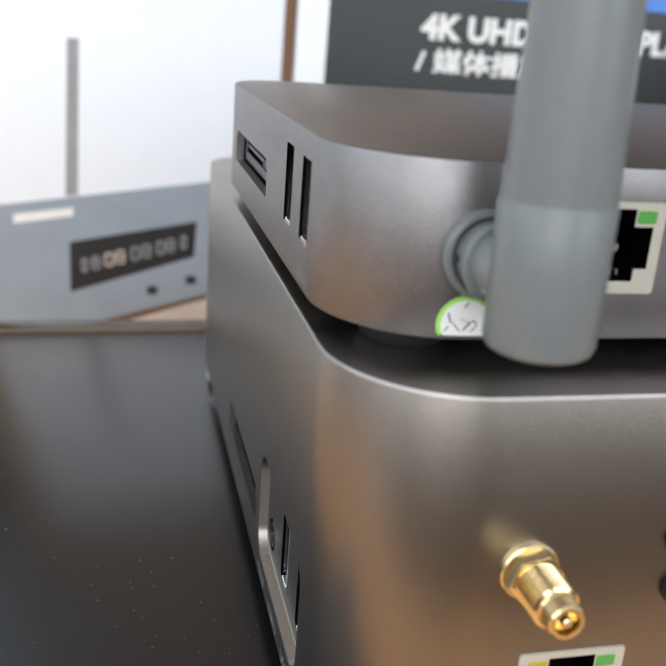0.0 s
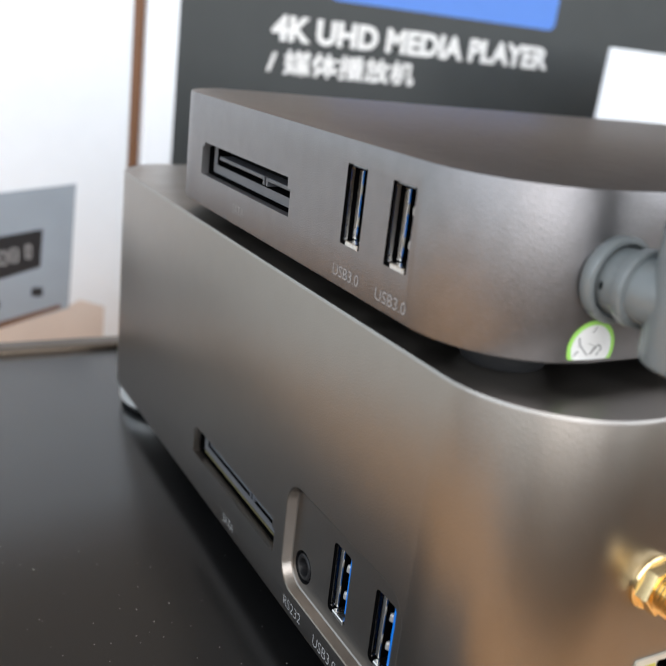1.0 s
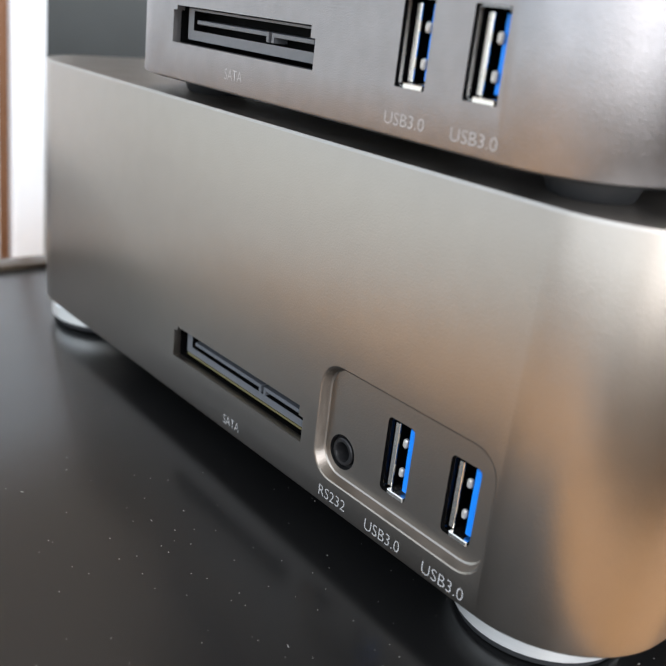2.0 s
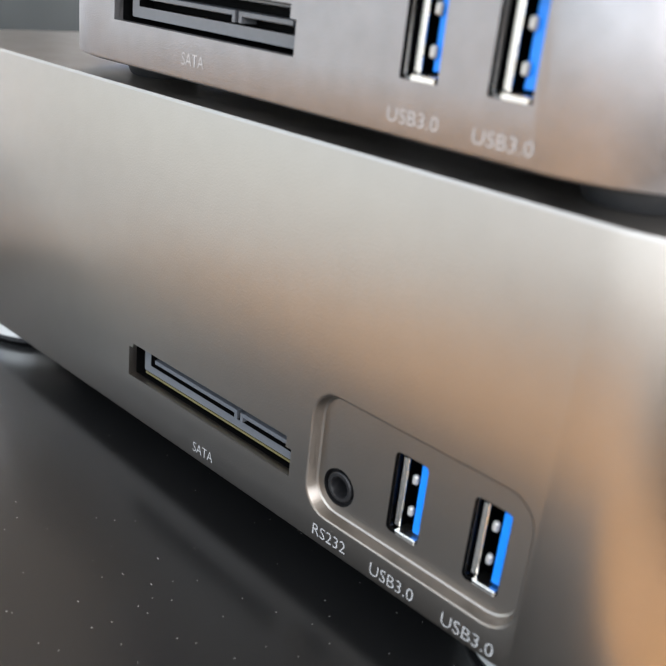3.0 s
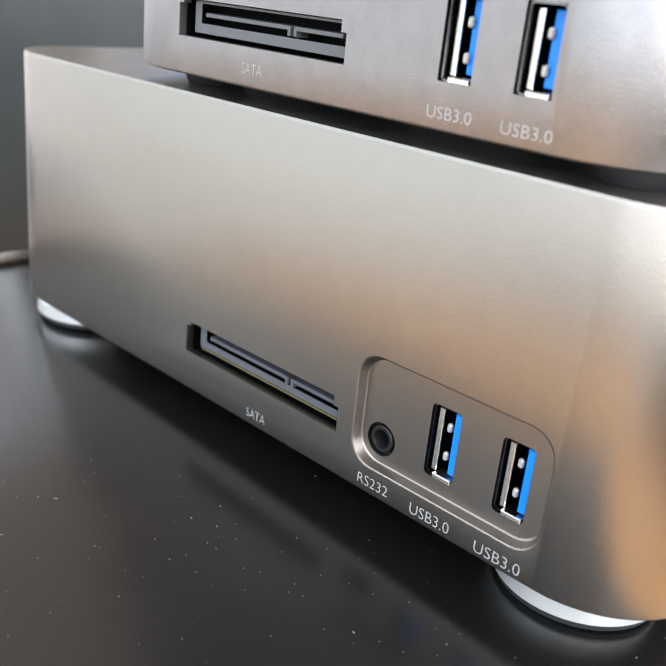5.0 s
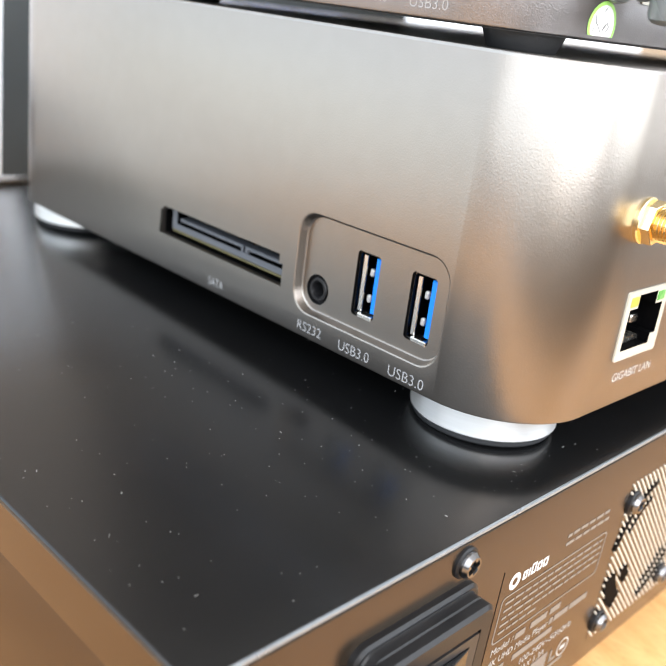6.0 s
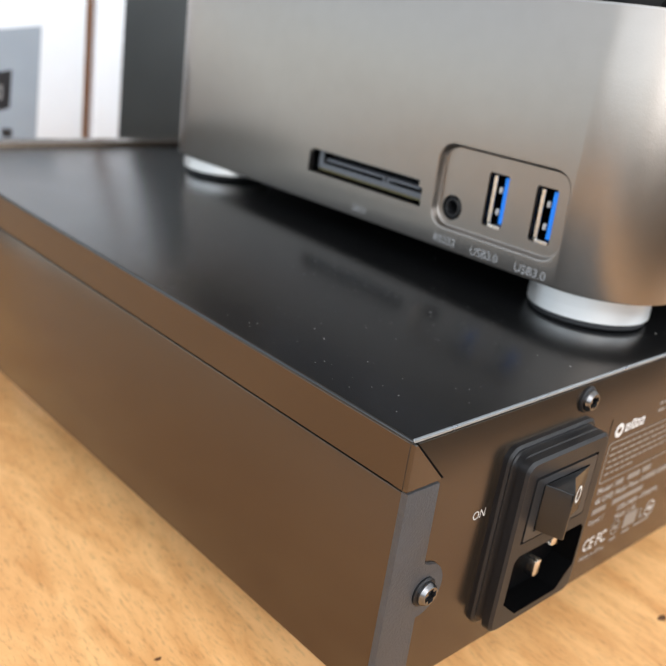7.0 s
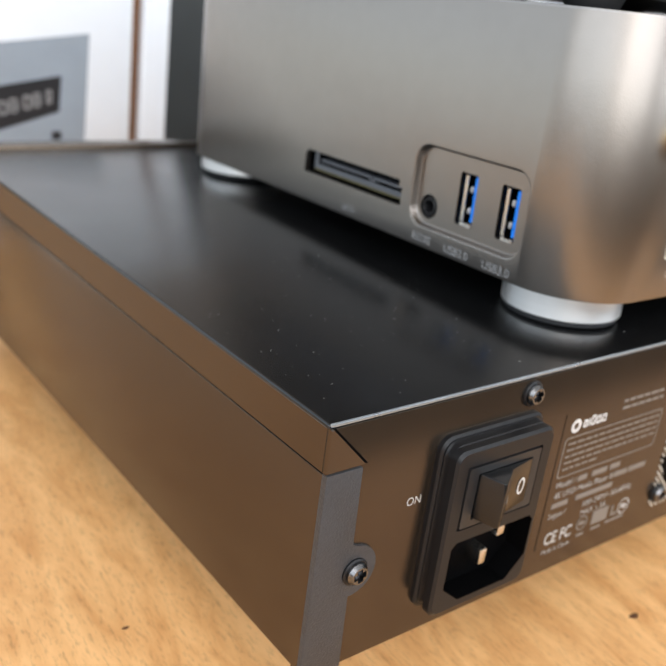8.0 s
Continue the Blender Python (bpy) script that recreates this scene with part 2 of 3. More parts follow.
def box(x0, x1, y0, y1, z0, z1, edge=0.0, segs=2):
    bm = bmesh.new()
    bmesh.ops.create_cube(bm, size=1)
    for v in bm.verts:
        v.co = Vector(((x0 + x1) / 2 + v.co.x * (x1 - x0), (y0 + y1) / 2 + v.co.y * (y1 - y0), (z0 + z1) / 2 + v.co.z * (z1 - z0)))
    if edge:
        bmesh.ops.bevel(bm, geom=bm.edges, offset=edge, segments=segs, affect="EDGES", profile=0.5)
    return bm


def text(name, body, F, u, v, size, material, parent, label="", d=0.05, width=None, bold=-0.008, shear=0.0, thick=0.0):
    """Lettering of a face, its left foot at (u, v); size is the height of capitals in millimetres."""
    cu = bpy.data.curves.new(name, "FONT")
    cu.body, cu.size, cu.offset, cu.shear = body, 1.0, bold, shear
    cu.resolution_u = 3
    tmp = new(name, cu)
    me = bpy.data.meshes.new_from_object(tmp.evaluated_get(bpy.context.evaluated_depsgraph_get()))
    bpy.data.objects.remove(tmp)
    k = size / 0.69
    xs = [w.co.x for w in me.vertices]
    sx = k if width is None else width / (max(xs) - min(xs))
    x0 = min(xs)
    o = origin(parent)
    for w in me.vertices:
        w.co = (F(u + (w.co.x - x0) * sx, v + w.co.y * k, d) - o) * MM
    if thick:
        bm = bmesh.new()
        for k, (su, sv) in enumerate(((0, 0), (thick, 0), (0, thick), (thick, thick))):
            tmp_me = me.copy()
            tmp_me.transform(Matrix.Translation((F(su, sv, 0.02 * k) - F(0, 0, 0)) * MM))
            bm.from_mesh(tmp_me)
            bpy.data.meshes.remove(tmp_me)
        bm.to_mesh(me)
        bm.free()
    me.name = name
    me.materials.clear()
    me.materials.append(material)
    ob = new(name, me)
    ob.parent = parent
    return tagged(ob, label)


def bars(name, F, rows, material, parent, label="", d=0.05):
    """Unreadable writing as plain bars: rows of (u0, u1, v0, v1)."""
    bm = bmesh.new()
    for u0, u1, v0, v1 in rows:
        cap(bm, F, rrect(u0, u1, v0, v1), d)
    return part(name, bm, material, parent, label)


# ---- parts that several devices share ----
def usb_port(F, u0, u1, v0, v1, d, parent, tongue=0.44, deep=3.2, sunk=0.0):
    """An upright USB socket: shell, blue tongue, spring tabs and flared lip in the dark cavity."""
    w = u1 - u0
    lp = rrect(u0, u1, v0, v1, 0.7, 3)
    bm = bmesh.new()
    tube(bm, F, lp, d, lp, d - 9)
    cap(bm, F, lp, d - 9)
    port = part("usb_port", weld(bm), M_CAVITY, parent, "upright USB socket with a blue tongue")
    inner = rrect(u0 + 0.35, u1 - 0.35, v0 + 0.35, v1 - 0.35, 0.6, 3)
    bm = bmesh.new()
    tube(bm, F, lp, d - 0.5, inner, d - 0.5)
    tube(bm, F, inner, d - 0.5, inner, d - 1.2)
    part("shell", weld(bm), M_SCREW, port, "dark nickel shell rim")
    part("tongue", slab(F, rrect(u0 + tongue * w, u0 + (tongue + 0.3) * w, v0 + 1.2, v1 - 0.9), d - 8.8, d - deep, 0.15, 1), M_BLUE, port, "blue plastic tongue")
    for a in (0.28, 0.68):
        c = v0 + a * (v1 - v0)
        bm = ringed(F, rrect(u0 + 0.38 * w, u0 + 0.54 * w, c - 0.85, c + 0.85, 0.45, 4), [(0, d - 2.2 - sunk), (0, d - 1.8 - sunk), (0.25, d - 1.5 - sunk)])
        part("spring_tab", bm, M_TAB, port, "nickel spring tab")
    part("inner_wall", slab(F, rrect(u0 + 0.15 * w, u0 + 0.31 * w, v0 + 0.9, v1 - 0.9), d - 1.25 - sunk, d - 0.9 - sunk, 0.08, 1), M_STEEL, port)
    part("lip", slab(F, rrect(u0 + 0.3 * w, u1 - 0.08 * w, v0 - 0.1, v0 + 0.8), d - 3, d + 0.12, 0.15, 1), M_STEEL, port)
    return port


def sata_port(F, u0, u1, v0, v1, d, parent, plastic, gilt, low=0.12):
    """A drive socket: wide slot, plastic carrier with a long and a short keyed tongue."""
    bm = bmesh.new()
    lp = sata_outline(u0, u1, v0, v1)
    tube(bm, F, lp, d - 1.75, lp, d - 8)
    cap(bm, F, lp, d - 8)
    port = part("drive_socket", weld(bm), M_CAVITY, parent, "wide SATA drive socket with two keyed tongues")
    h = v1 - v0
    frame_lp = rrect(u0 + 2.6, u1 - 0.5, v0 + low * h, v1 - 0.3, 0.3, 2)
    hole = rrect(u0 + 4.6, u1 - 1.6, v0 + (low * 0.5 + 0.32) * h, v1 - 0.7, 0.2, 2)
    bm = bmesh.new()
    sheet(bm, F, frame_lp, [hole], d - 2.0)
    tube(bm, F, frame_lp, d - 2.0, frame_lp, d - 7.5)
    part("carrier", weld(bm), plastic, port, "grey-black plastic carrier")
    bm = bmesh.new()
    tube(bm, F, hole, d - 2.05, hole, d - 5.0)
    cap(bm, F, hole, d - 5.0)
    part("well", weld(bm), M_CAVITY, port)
    a, b = u0 + 6.0, u1 - 2.6
    m = a + (b - a) * 0.64
    for p, q, key in ((a, m, m), (m + 1.6, b, m + 1.6)):
        part("tongue", slab(F, rrect(p, q, v0 + 0.56 * h, v0 + 0.67 * h), d - 7, d - 1.9, 0.08, 1), plastic, port)
        part("key", slab(F, rrect(key - 0.35, key + 0.35, v0 + 0.42 * h, v0 + 0.67 * h), d - 7, d - 1.85, 0.08, 1), plastic, port)
    if gilt:
        part("board_edge", slab(F, rrect(a - 3, b + 1, v0 + 0.14 * h, v0 + 0.2 * h), d - 2.6, d - 1.95), M_GILT, port, "yellowish circuit board edge")
    return port


def sata_outline(u0, u1, v0, v1):
    """The slot's outline, stepped at both upper corners."""
    return [(u0, v0), (u1, v0), (u1, v1 - 2.0), (u1 - 1.3, v1 - 2.0), (u1 - 1.3, v1), (u0 + 1.3, v1), (u0 + 1.3, v1 - 0.9), (u0, v1 - 0.9)]


def lan_port(F, u0, u1, v0, v1, d, parent):
    """A network socket: nickel shell, dark stepped hole, contacts and two indicator lenses."""
    lp = rrect(u0, u1, v0, v1, 0.5, 2)
    w, h = u1 - u0, v1 - v0
    hole = [(u0 + 0.1 * w, v0 + 0.14 * h), (u1 - 0.22 * w, v0 + 0.14 * h), (u1 - 0.22 * w, v0 + 0.28 * h), (u1 - 0.1 * w, v0 + 0.28 * h),
            (u1 - 0.1 * w, v1 - 0.26 * h), (u1 - 0.28 * w, v1 - 0.26 * h), (u1 - 0.28 * w, v1 - 0.07 * h), (u0 + 0.28 * w, v1 - 0.07 * h), (u0 + 0.28 * w, v1 - 0.26 * h), (u0 + 0.1 * w, v1 - 0.26 * h)]
    bm = bmesh.new()
    sheet(bm, F, lp, [hole], d + 0.35)
    tube(bm, F, lp, d + 0.35, lp, d - 1)
    port = part("network_socket", weld(bm), M_CREAM, parent, "cream network socket with two indicator lenses")
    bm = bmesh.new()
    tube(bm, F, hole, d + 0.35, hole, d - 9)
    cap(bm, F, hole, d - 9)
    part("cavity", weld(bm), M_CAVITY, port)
    for k in range(8):
        c = u0 + w * (0.24 + 0.065 * k)
        part("contact", slab(F, rrect(c - 0.2, c + 0.2, v0 + 0.17 * h, v0 + 0.24 * h), d - 8, d - 1.5), M_STEEL, port)
    part("clip", slab(F, rrect(u0 + 0.55 * w, u0 + 0.72 * w, v0 + 0.4 * h, v0 + 0.52 * h, 0.3, 2), d - 8, d - 2.5, 0.2, 1), M_STEEL, port)
    for p, q, mt, lb in ((0.08, 0.27, M_LED_Y, "yellow indicator lens"), (0.73, 0.92, M_LED_G, "green indicator lens")):
        part("indicator", slab(F, rrect(u0 + p * w, u0 + q * w, v1 - 0.23 * h, v1 - 0.08 * h, 0.3, 2), d - 2, d + 0.45, 0.15, 1), mt, port, lb)
    return port


def aerial_socket(F, u, v, d, parent):
    """A gilded threaded aerial socket with washer, hexagonal nut, thread and bore."""
    lp = circle(u, v, 4.4, 32)
    sock = part("aerial_socket", ringed(F, lp, [(0, d - 0.5), (0, d + 0.55), (0.25, d + 0.8), (2.0, d + 0.8)]), M_GOLD, parent, "gilded threaded aerial socket")
    hexa = [(u + 4.15 * math.cos(radians(60 * k + 12)), v + 4.15 * math.sin(radians(60 * k + 12))) for k in range(6)]
    part("nut", slab(F, hexa, d + 0.8, d + 2.9, 0.35, 2), M_GOLD, sock)
    rows = [(1.35, d + 2.9)]
    for k in range(8):
        z = d + 2.9 + 0.72 * k
        rows += [(1.6, z + 0.06), (1.0, z + 0.33), (1.0, z + 0.4), (1.6, z + 0.68)]
    rows += [(1.6, d + 8.8), (1.75, d + 9.0), (1.75, d + 11.4), (2.0, d + 11.7), (2.6, d + 11.7), (2.75, d + 11.2), (2.75, d + 9.2)]
    part("thread", ringed(F, circle(u, v, 4.3, 32), rows), M_GOLD, sock)
    part("pin", ringed(F, circle(u, v, 0.75, 12), [(0, d + 9), (0, d + 11.6), (0.2, d + 11.8)]), M_GOLD, sock)
    return sock


def screw(F, u, v, d, parent, r=2.9, washer=True, turn=20):
    """A cross-headed screw with a domed head on a washer."""
    n = 28
    lp = circle(u, v, r + 0.6, n)
    s = part("screw", ringed(F, lp, [(0, d - 0.2), (0, d + 0.5), (0.35, d + 0.75), (1.2, d + 0.75)]), M_PLASTIC, parent, "black cross-headed screw")
    c, a = [], radians(turn)
    k, q = 0.28 * r, 0.62 * r
    for x, y in ((q, -k), (q, k), (k, k), (k, q), (-k, q), (-k, k), (-q, k), (-q, -k), (-k, -k), (-k, -q), (k, -q), (k, -k)):
        c.append((u + x * math.cos(a) - y * math.sin(a), v + x * math.sin(a) + y * math.cos(a)))
    head = circle(u, v, r, n)
    bm = bmesh.new()
    tube(bm, F, head, d + 0.7, head, d + 1.3)
    top = shrink(head, 0.22 * r)
    tube(bm, F, head, d + 1.3, top, d + 2.1)
    sheet(bm, F, top, [c], d + 2.1)
    tube(bm, F, c, d + 2.1, shrink(c, 0.25), d + 1.0)
    cap(bm, F, shrink(c, 0.25), d + 1.0)
    part("screw_head", weld(bm), M_SCREW, s)
    return s


def shell_body(x0, x1, y0, y1, z0, z1, r, side_holes, back_holes, edge=0.5, n=14):
    """A rounded metal case. Its -x and -y walls carry holes: (loop, depth of their walls)."""
    bm = bmesh.new()
    S, B, U = side(x0), back(y0), up(0)

    def ring(k):
        return rrect(x0 + k, x1 - k, y0 + k, y1 - k, r - k, n)
    rows = [(edge, z0), (edge * 0.3, z0 + edge * 0.3), (0, z0 + edge), (0, z1 - edge), (edge * 0.3, z1 - edge * 0.3), (edge, z1)]
    for (a, za), (b, zb) in zip(rows, rows[1:]):
        la, lb = ring(a), ring(b)
        va = [bm.verts.new((u, v, za)) for u, v in la]
        vb = [bm.verts.new((u, v, zb)) for u, v in lb]
        m = len(la)
        for k in range(m):
            j = (k + 1) % m
            if a == b == 0 and (max(abs(la[k][0] - x0), abs(la[j][0] - x0)) < 1e-4 or max(abs(la[k][1] - y0), abs(la[j][1] - y0)) < 1e-4) and math.dist(la[k], la[j]) > r:
                continue
            bm.faces.new((va[k], va[j], vb[j], vb[k]))
    sheet(bm, S, rrect(-(y1 - r), -(y0 + r), z0 + edge, z1 - edge), [h for h, _ in side_holes])
    sheet(bm, B, rrect(x0 + r, x1 - r, z0 + edge, z1 - edge), [h for h, _ in back_holes])
    for F, hs in ((S, side_holes), (B, back_holes)):
        for h, dp in hs:
            if dp:
                tube(bm, F, h, 0, h, -dp)
    cap(bm, U, ring(edge), z1)
    cap(bm, U, ring(edge), z0)
    return weld(bm)


def foot(parent, x, y, z0, z1, r):
    """A turned metal foot with a rubber pad."""
    F = up(0)
    f = part("foot", ringed(F, circle(x, y, r, 48), [(0.3, z0 + 1.4), (0, z0 + 1.7), (0, z1 - 0.5), (0.4, z1)]), M_FOOT, parent, "bright turned aluminium foot")
    part("pad", ringed(F, circle(x, y, r - 0.7, 40), [(0.2, z0), (0, z0 + 0.3), (0, z0 + 1.4)]), M_RUBBER, f, "black rubber pad")


# ---- room ----
TABLE = 7.0
table = thing("table", (150, 150, -740), "large table with an orange-brown birch veneer top", "table")
part("tabletop", box(-760, 1000, -170, 475, TABLE - 28, TABLE, 2, 2), M_WOOD, table)
for lx, ly in ((-710, -125), (940, -125), (-710, 425), (940, 425)):
    part("leg", box(lx - 30, lx + 30, ly - 30, ly + 30, -740, TABLE - 28, 3, 2), M_WOOD, table)


def structure(name, bm, material, label, category):
    return tagged(part(name, bm, material, None), label, category, "", "structure")


structure("floor", box(-1400, 2400, -1400, 740, -790, -740), M_FLOOR, "brown boarded floor of the room", "floor")
structure("ceiling", box(-1400, 2400, -1400, 740, 1800, 1850), M_CEIL, "white painted ceiling", "ceiling")
structure("wall_east", box(2300, 2400, -1300, 740, -740, 1800), M_WALL, "plain light painted wall", "wall")


def wall_with_window(name, F, lp, holes, depth, material=M_WALL, label="plain light painted wall with a window opening"):
    bm = bmesh.new()
    sheet(bm, F, lp, holes, 0)
    sheet(bm, F, lp, holes, -depth)
    tube(bm, F, lp, 0, lp, -depth)
    for hole in holes:
        tube(bm, F, hole, 0, hole, -depth)
    structure(name, weld(bm), material, label, "wall")


wall_with_window("wall_north", lambda u, v, d=0.0: Vector((u, 640 - d, v)), rrect(-1300, 2300, -740, 1800), [rrect(-1200, -250, -290, 1350)], 100, M_WALL_BROWN, "dark brown painted wall with a window opening")
# unseen board, added so that corners and backs of the cases reflect brown
structure("reflector_south", box(-1298, 2298, -1299, -1290, -740, 90, 1, 1), M_REFLECTOR, "unseen tan board added for the case backs to reflect", "panelling")
# unseen panel, added to brighten the reflection on the black cover's left
structure("reflector_high", box(-240, 230, 628, 639, 431, 1800, 1, 1), M_REFLECTOR_TAN, "unseen tan panel added for the black cover to reflect", "wall panel")
# unseen board, added to give the tops of the cases a tan reflection
structure("reflector_north", box(-190, 2300, 630, 639, -740, 430, 1, 1), M_REFLECTOR, "unseen tan board added for the case tops to reflect", "panelling")
wall_with_window("wall_west", lambda u, v, d=0.0: Vector((-1300 + d, u, v)), rrect(-1300, 640, -740, 1800), [rrect(-1260, 600, 220, 1740)], 100)
wall_with_window("wall_south", lambda u, v, d=0.0: Vector((u, -1300 + d, v)), rrect(-1300, 2300, -740, 1800), [rrect(-1200, 160, 220, 1740), rrect(340, 2060, 220, 1740)], 100)

# ---- bottom device: wide black media player ----
BX, BY = -73.3, 0.0
B_TOP, B_LIP, B_BOT = 81.5, 71.4, 22.2
BW, BD = 430.0, 226.0
big = thing("media_player", (BX, BY, TABLE), "wide black steel media player standing on the wooden table", "media player", "stacked media players", 0.8)
R0 = BX + BW
BF, SF = back(BY), side(BX)
part("top_cover", box(BX, R0, BY, BY + BD, B_LIP, B_TOP, 0.55, 3), M_BLACK, big, "black painted steel top cover with dust specks")
# pale metal strip paints in the highlight along the cover's back edge
part("cover_sheen", box(BX + 0.4, R0 - 0.4, BY - 0.12, BY + 0.5, B_TOP - 0.72, B_TOP + 0.03, 0.22, 2), M_EDGE_SHEEN, big, "pale strip painting the highlight on the cover edge")
# brown slab over the black side paints in the wooden table's reflection
part("cover_edge", slab(SF, rrect(-(BY + BD), -(BY + 0.4), B_LIP + 0.1, B_TOP - 0.7), -1, 0.12, 0.1, 1), M_BROWN, big, "side edge of the cover, browned for the table reflection")
part("chassis", box(BX + 0.25, R0 - 0.25, BY + 0.25, BY + BD, B_BOT + 2.2, B_LIP - 0.45, 0.4, 2), M_BROWN, big, "dark satin chassis")
part("back_panel", slab(BF, rrect(BX + 0.6, R0 - 0.6, B_BOT + 0.3, B_TOP - 0.9), -3, 0.3, 0.2, 2), M_BROWN, big, "dark satin back panel with printed writing")
part("front_panel", box(BX - 1.5, R0 + 1.5, BY + BD, BY + BD + 9, B_BOT - 1, B_TOP + 1.2, 0.8, 2), M_BROWN, big, "thick dark front panel")
for fx, fy in ((BX + 38, BY + 36), (R0 - 38, BY + 36), (BX + 38, BY + BD - 30), (R0 - 38, BY + BD - 30)):
    foot(big, fx, fy, TABLE, B_BOT, 18)
# mitred flap of the cover and the corner bracket with its ear
flap = [(BX + 0.1, B_LIP), (BX + 9.6, B_LIP), (BX + 0.7, B_TOP - 0.8), (BX + 0.1, B_TOP - 0.8)]
part("corner_flap", slab(BF, flap, -0.5, 0.75, 0.12, 1), M_BROWN, big, "mitred corner flap")
part("mitre_groove", slab(BF, [(BX + 9.7, B_LIP), (BX + 10.4, B_LIP), (BX + 1.3, B_TOP - 0.8), (BX + 0.8, B_TOP - 0.8)], 0.1, 0.36), M_CAVITY, big, "dark mitre joint")
ear = [(BX + 0.2, B_BOT + 0.2), (BX + 10.4, B_BOT + 0.2), (BX + 9.8, 40.6)]
ear += [(BX + 10.2 + 6.0 * math.cos(radians(a)), 46.6 + 6.0 * math.sin(radians(a))) for a in range(-84, 85, 14)]
ear += [(BX + 9.2, 53.4), (BX + 8.7, B_LIP - 0.3), (BX + 0.2, B_LIP - 0.3)]
part("corner_bracket", slab(BF, ear, -0.5, 1.0, 0.2, 2), M_BRACKET, big, "grey textured corner bracket")
screw(BF, BX + 10.6, 46.6, 0.9, big, 2.5, True, 10)
screw(BF, -17.6, 77.2, 0.3, big, 2.4, True, 30)
# mains inlet with rocker switch
inlet = part("mains_inlet", ringed(BF, rrect(-44.4, -12.8, 30.0, 72.6, 3.2, 5), [(0, 0), (0, 1.4), (0.5, 1.9), (0.9, 1.9), (1.1, 2.3), (1.1, 3.6), (1.5, 4.1), (2.0, 4.1)], False), M_PLASTIC, big, "black plastic mains inlet with rocker switch")
c14 = [(-40.9, 37.2), (-35.6, 32.8), (-20.4, 32.8), (-15.2, 38.0), (-15.2, 47.6), (-16.4, 48.9), (-39.6, 48.9), (-40.9, 47.6)]
swp = rrect(-40.4, -17.4, 51.9, 67.4, 0.4, 2)
face = rrect(-43.9, -14.0, 30.6, 71.3, 2.4, 5)
bm = bmesh.new()
sheet(bm, BF, shrink(face, 0.6), [c14, swp], 6.2)
tube(bm, BF, shrink(face, 0.6), 6.2, face, 5.6)
tube(bm, BF, face, 5.6, face, 3.9)
tube(bm, BF, swp, 6.2, swp, 5.4)
cap(bm, BF, swp, 5.4)
part("inlet_face", weld(bm), M_PLASTIC, inlet)
bm = bmesh.new()
tube(bm, BF, c14, 6.2, c14, -1.5)
cap(bm, BF, c14, 0.4)
part("inlet_well", weld(bm), M_CAVITY, inlet)
bm = bmesh.new()
so, si = rrect(-39.9, -17.9, 52.4, 66.9, 0.4, 2), rrect(-37.0, -20.2, 54.0, 65.2, 0.4, 2)
sheet(bm, BF, so, [si], 6.35)
tube(bm, BF, so, 6.35, so, 5.4)
tube(bm, BF, si, 6.35, si, 4.9)
part("switch_frame", weld(bm), M_SWITCH, inlet)
# rocker: two faces meeting in a valley, the end marked with the bar standing out
prof = [(-36.7, 4.6), (-36.4, 6.0), (-34.7, 11.6), (-34.1, 11.8), (-28.2, 8.0), (-20.5, 6.6), (-20.5, 4.6)]
bm = bmesh.new()
lo = [bm.verts.new(BF(u, 54.2, d)) for u, d in prof]
hi = [bm.verts.new(BF(u, 65.0, d)) for u, d in prof]
bm.faces.new(lo)
bm.faces.new(hi)
for k in range(len(prof)):
    j = (k + 1) % len(prof)
    bm.faces.new((lo[k], lo[j], hi[j], hi[k]))
bmesh.ops.recalc_face_normals(bm, faces=bm.faces)
bmesh.ops.bevel(bm, geom=bm.edges, offset=0.25, segments=2, affect="EDGES", profile=0.5)
part("rocker", bm, M_ROCKER, inlet, "black glossy rocker marked with a ring and a bar")


def rocker_face(u, v, d=0.0):
    """On the sloping face of the rocker."""
    return BF(u, v, (8.0 - 1.4 * (u + 28.2) / 7.7 if u > -28.2 else 8.0 - 3.8 * (u + 28.2) / 5.9) + d)


bm = bmesh.new()
oc, ic = [(-23.6 + 1.45 * math.cos(2 * math.pi * k / 20), 59.2 + 2.1 * math.sin(2 * math.pi * k / 20)) for k in range(20)], [(-23.6 + 0.95 * math.cos(2 * math.pi * k / 20), 59.2 + 1.5 * math.sin(2 * math.pi * k / 20)) for k in range(20)]
tube(bm, rocker_face, oc, 0.1, ic, 0.1)
part("off_mark", bm, M_INK, inlet)
bm = bmesh.new()
cap(bm, rocker_face, rrect(-29.4, -28.9, 57.0, 59.2), 0.1)
part("on_mark", bm, M_INK, inlet)
for u, v, hv, dp in ((-28.0, 40.6, 2.0, 4.8), (-24.0, 46.6, 1.3, 5.2)):
    part("pin", slab(BF, rrect(u - 1.1, u + 1.1, v - hv, v + hv, 0.2, 2), 0.3, dp, 0.4, 2), M_STEEL, inlet, "bright contact pin")
text("lettering", "ON", BF, -50.4, 57.7, 2.0, M_INK, big, "white printed ON", 0.36, 3.8)
# printed maker's mark as plain shapes, writing, and approval marks
LF = back(BY)
P = 0.36
bm = bmesh.new()
tube(bm, LF, circle(2.2, 64.6, 1.9, 12), P, circle(2.2, 64.6, 0.85, 12), P)
u = 4.9
for w, v1 in ((1.6, 65.6), (0.6, 65.6), (1.7, 66.2), (1.8, 65.7), (1.8, 65.7)):
    tube(bm, LF, rrect(u, u + w, 63.5, v1, 0.25, 2), P, shrink(rrect(u, u + w, 63.5, v1, 0.25, 2), 0.28 if w < 1 else 0.55), P)
    u += w + 0.35
part("maker_mark", bm, M_INK, big, "white maker's mark")
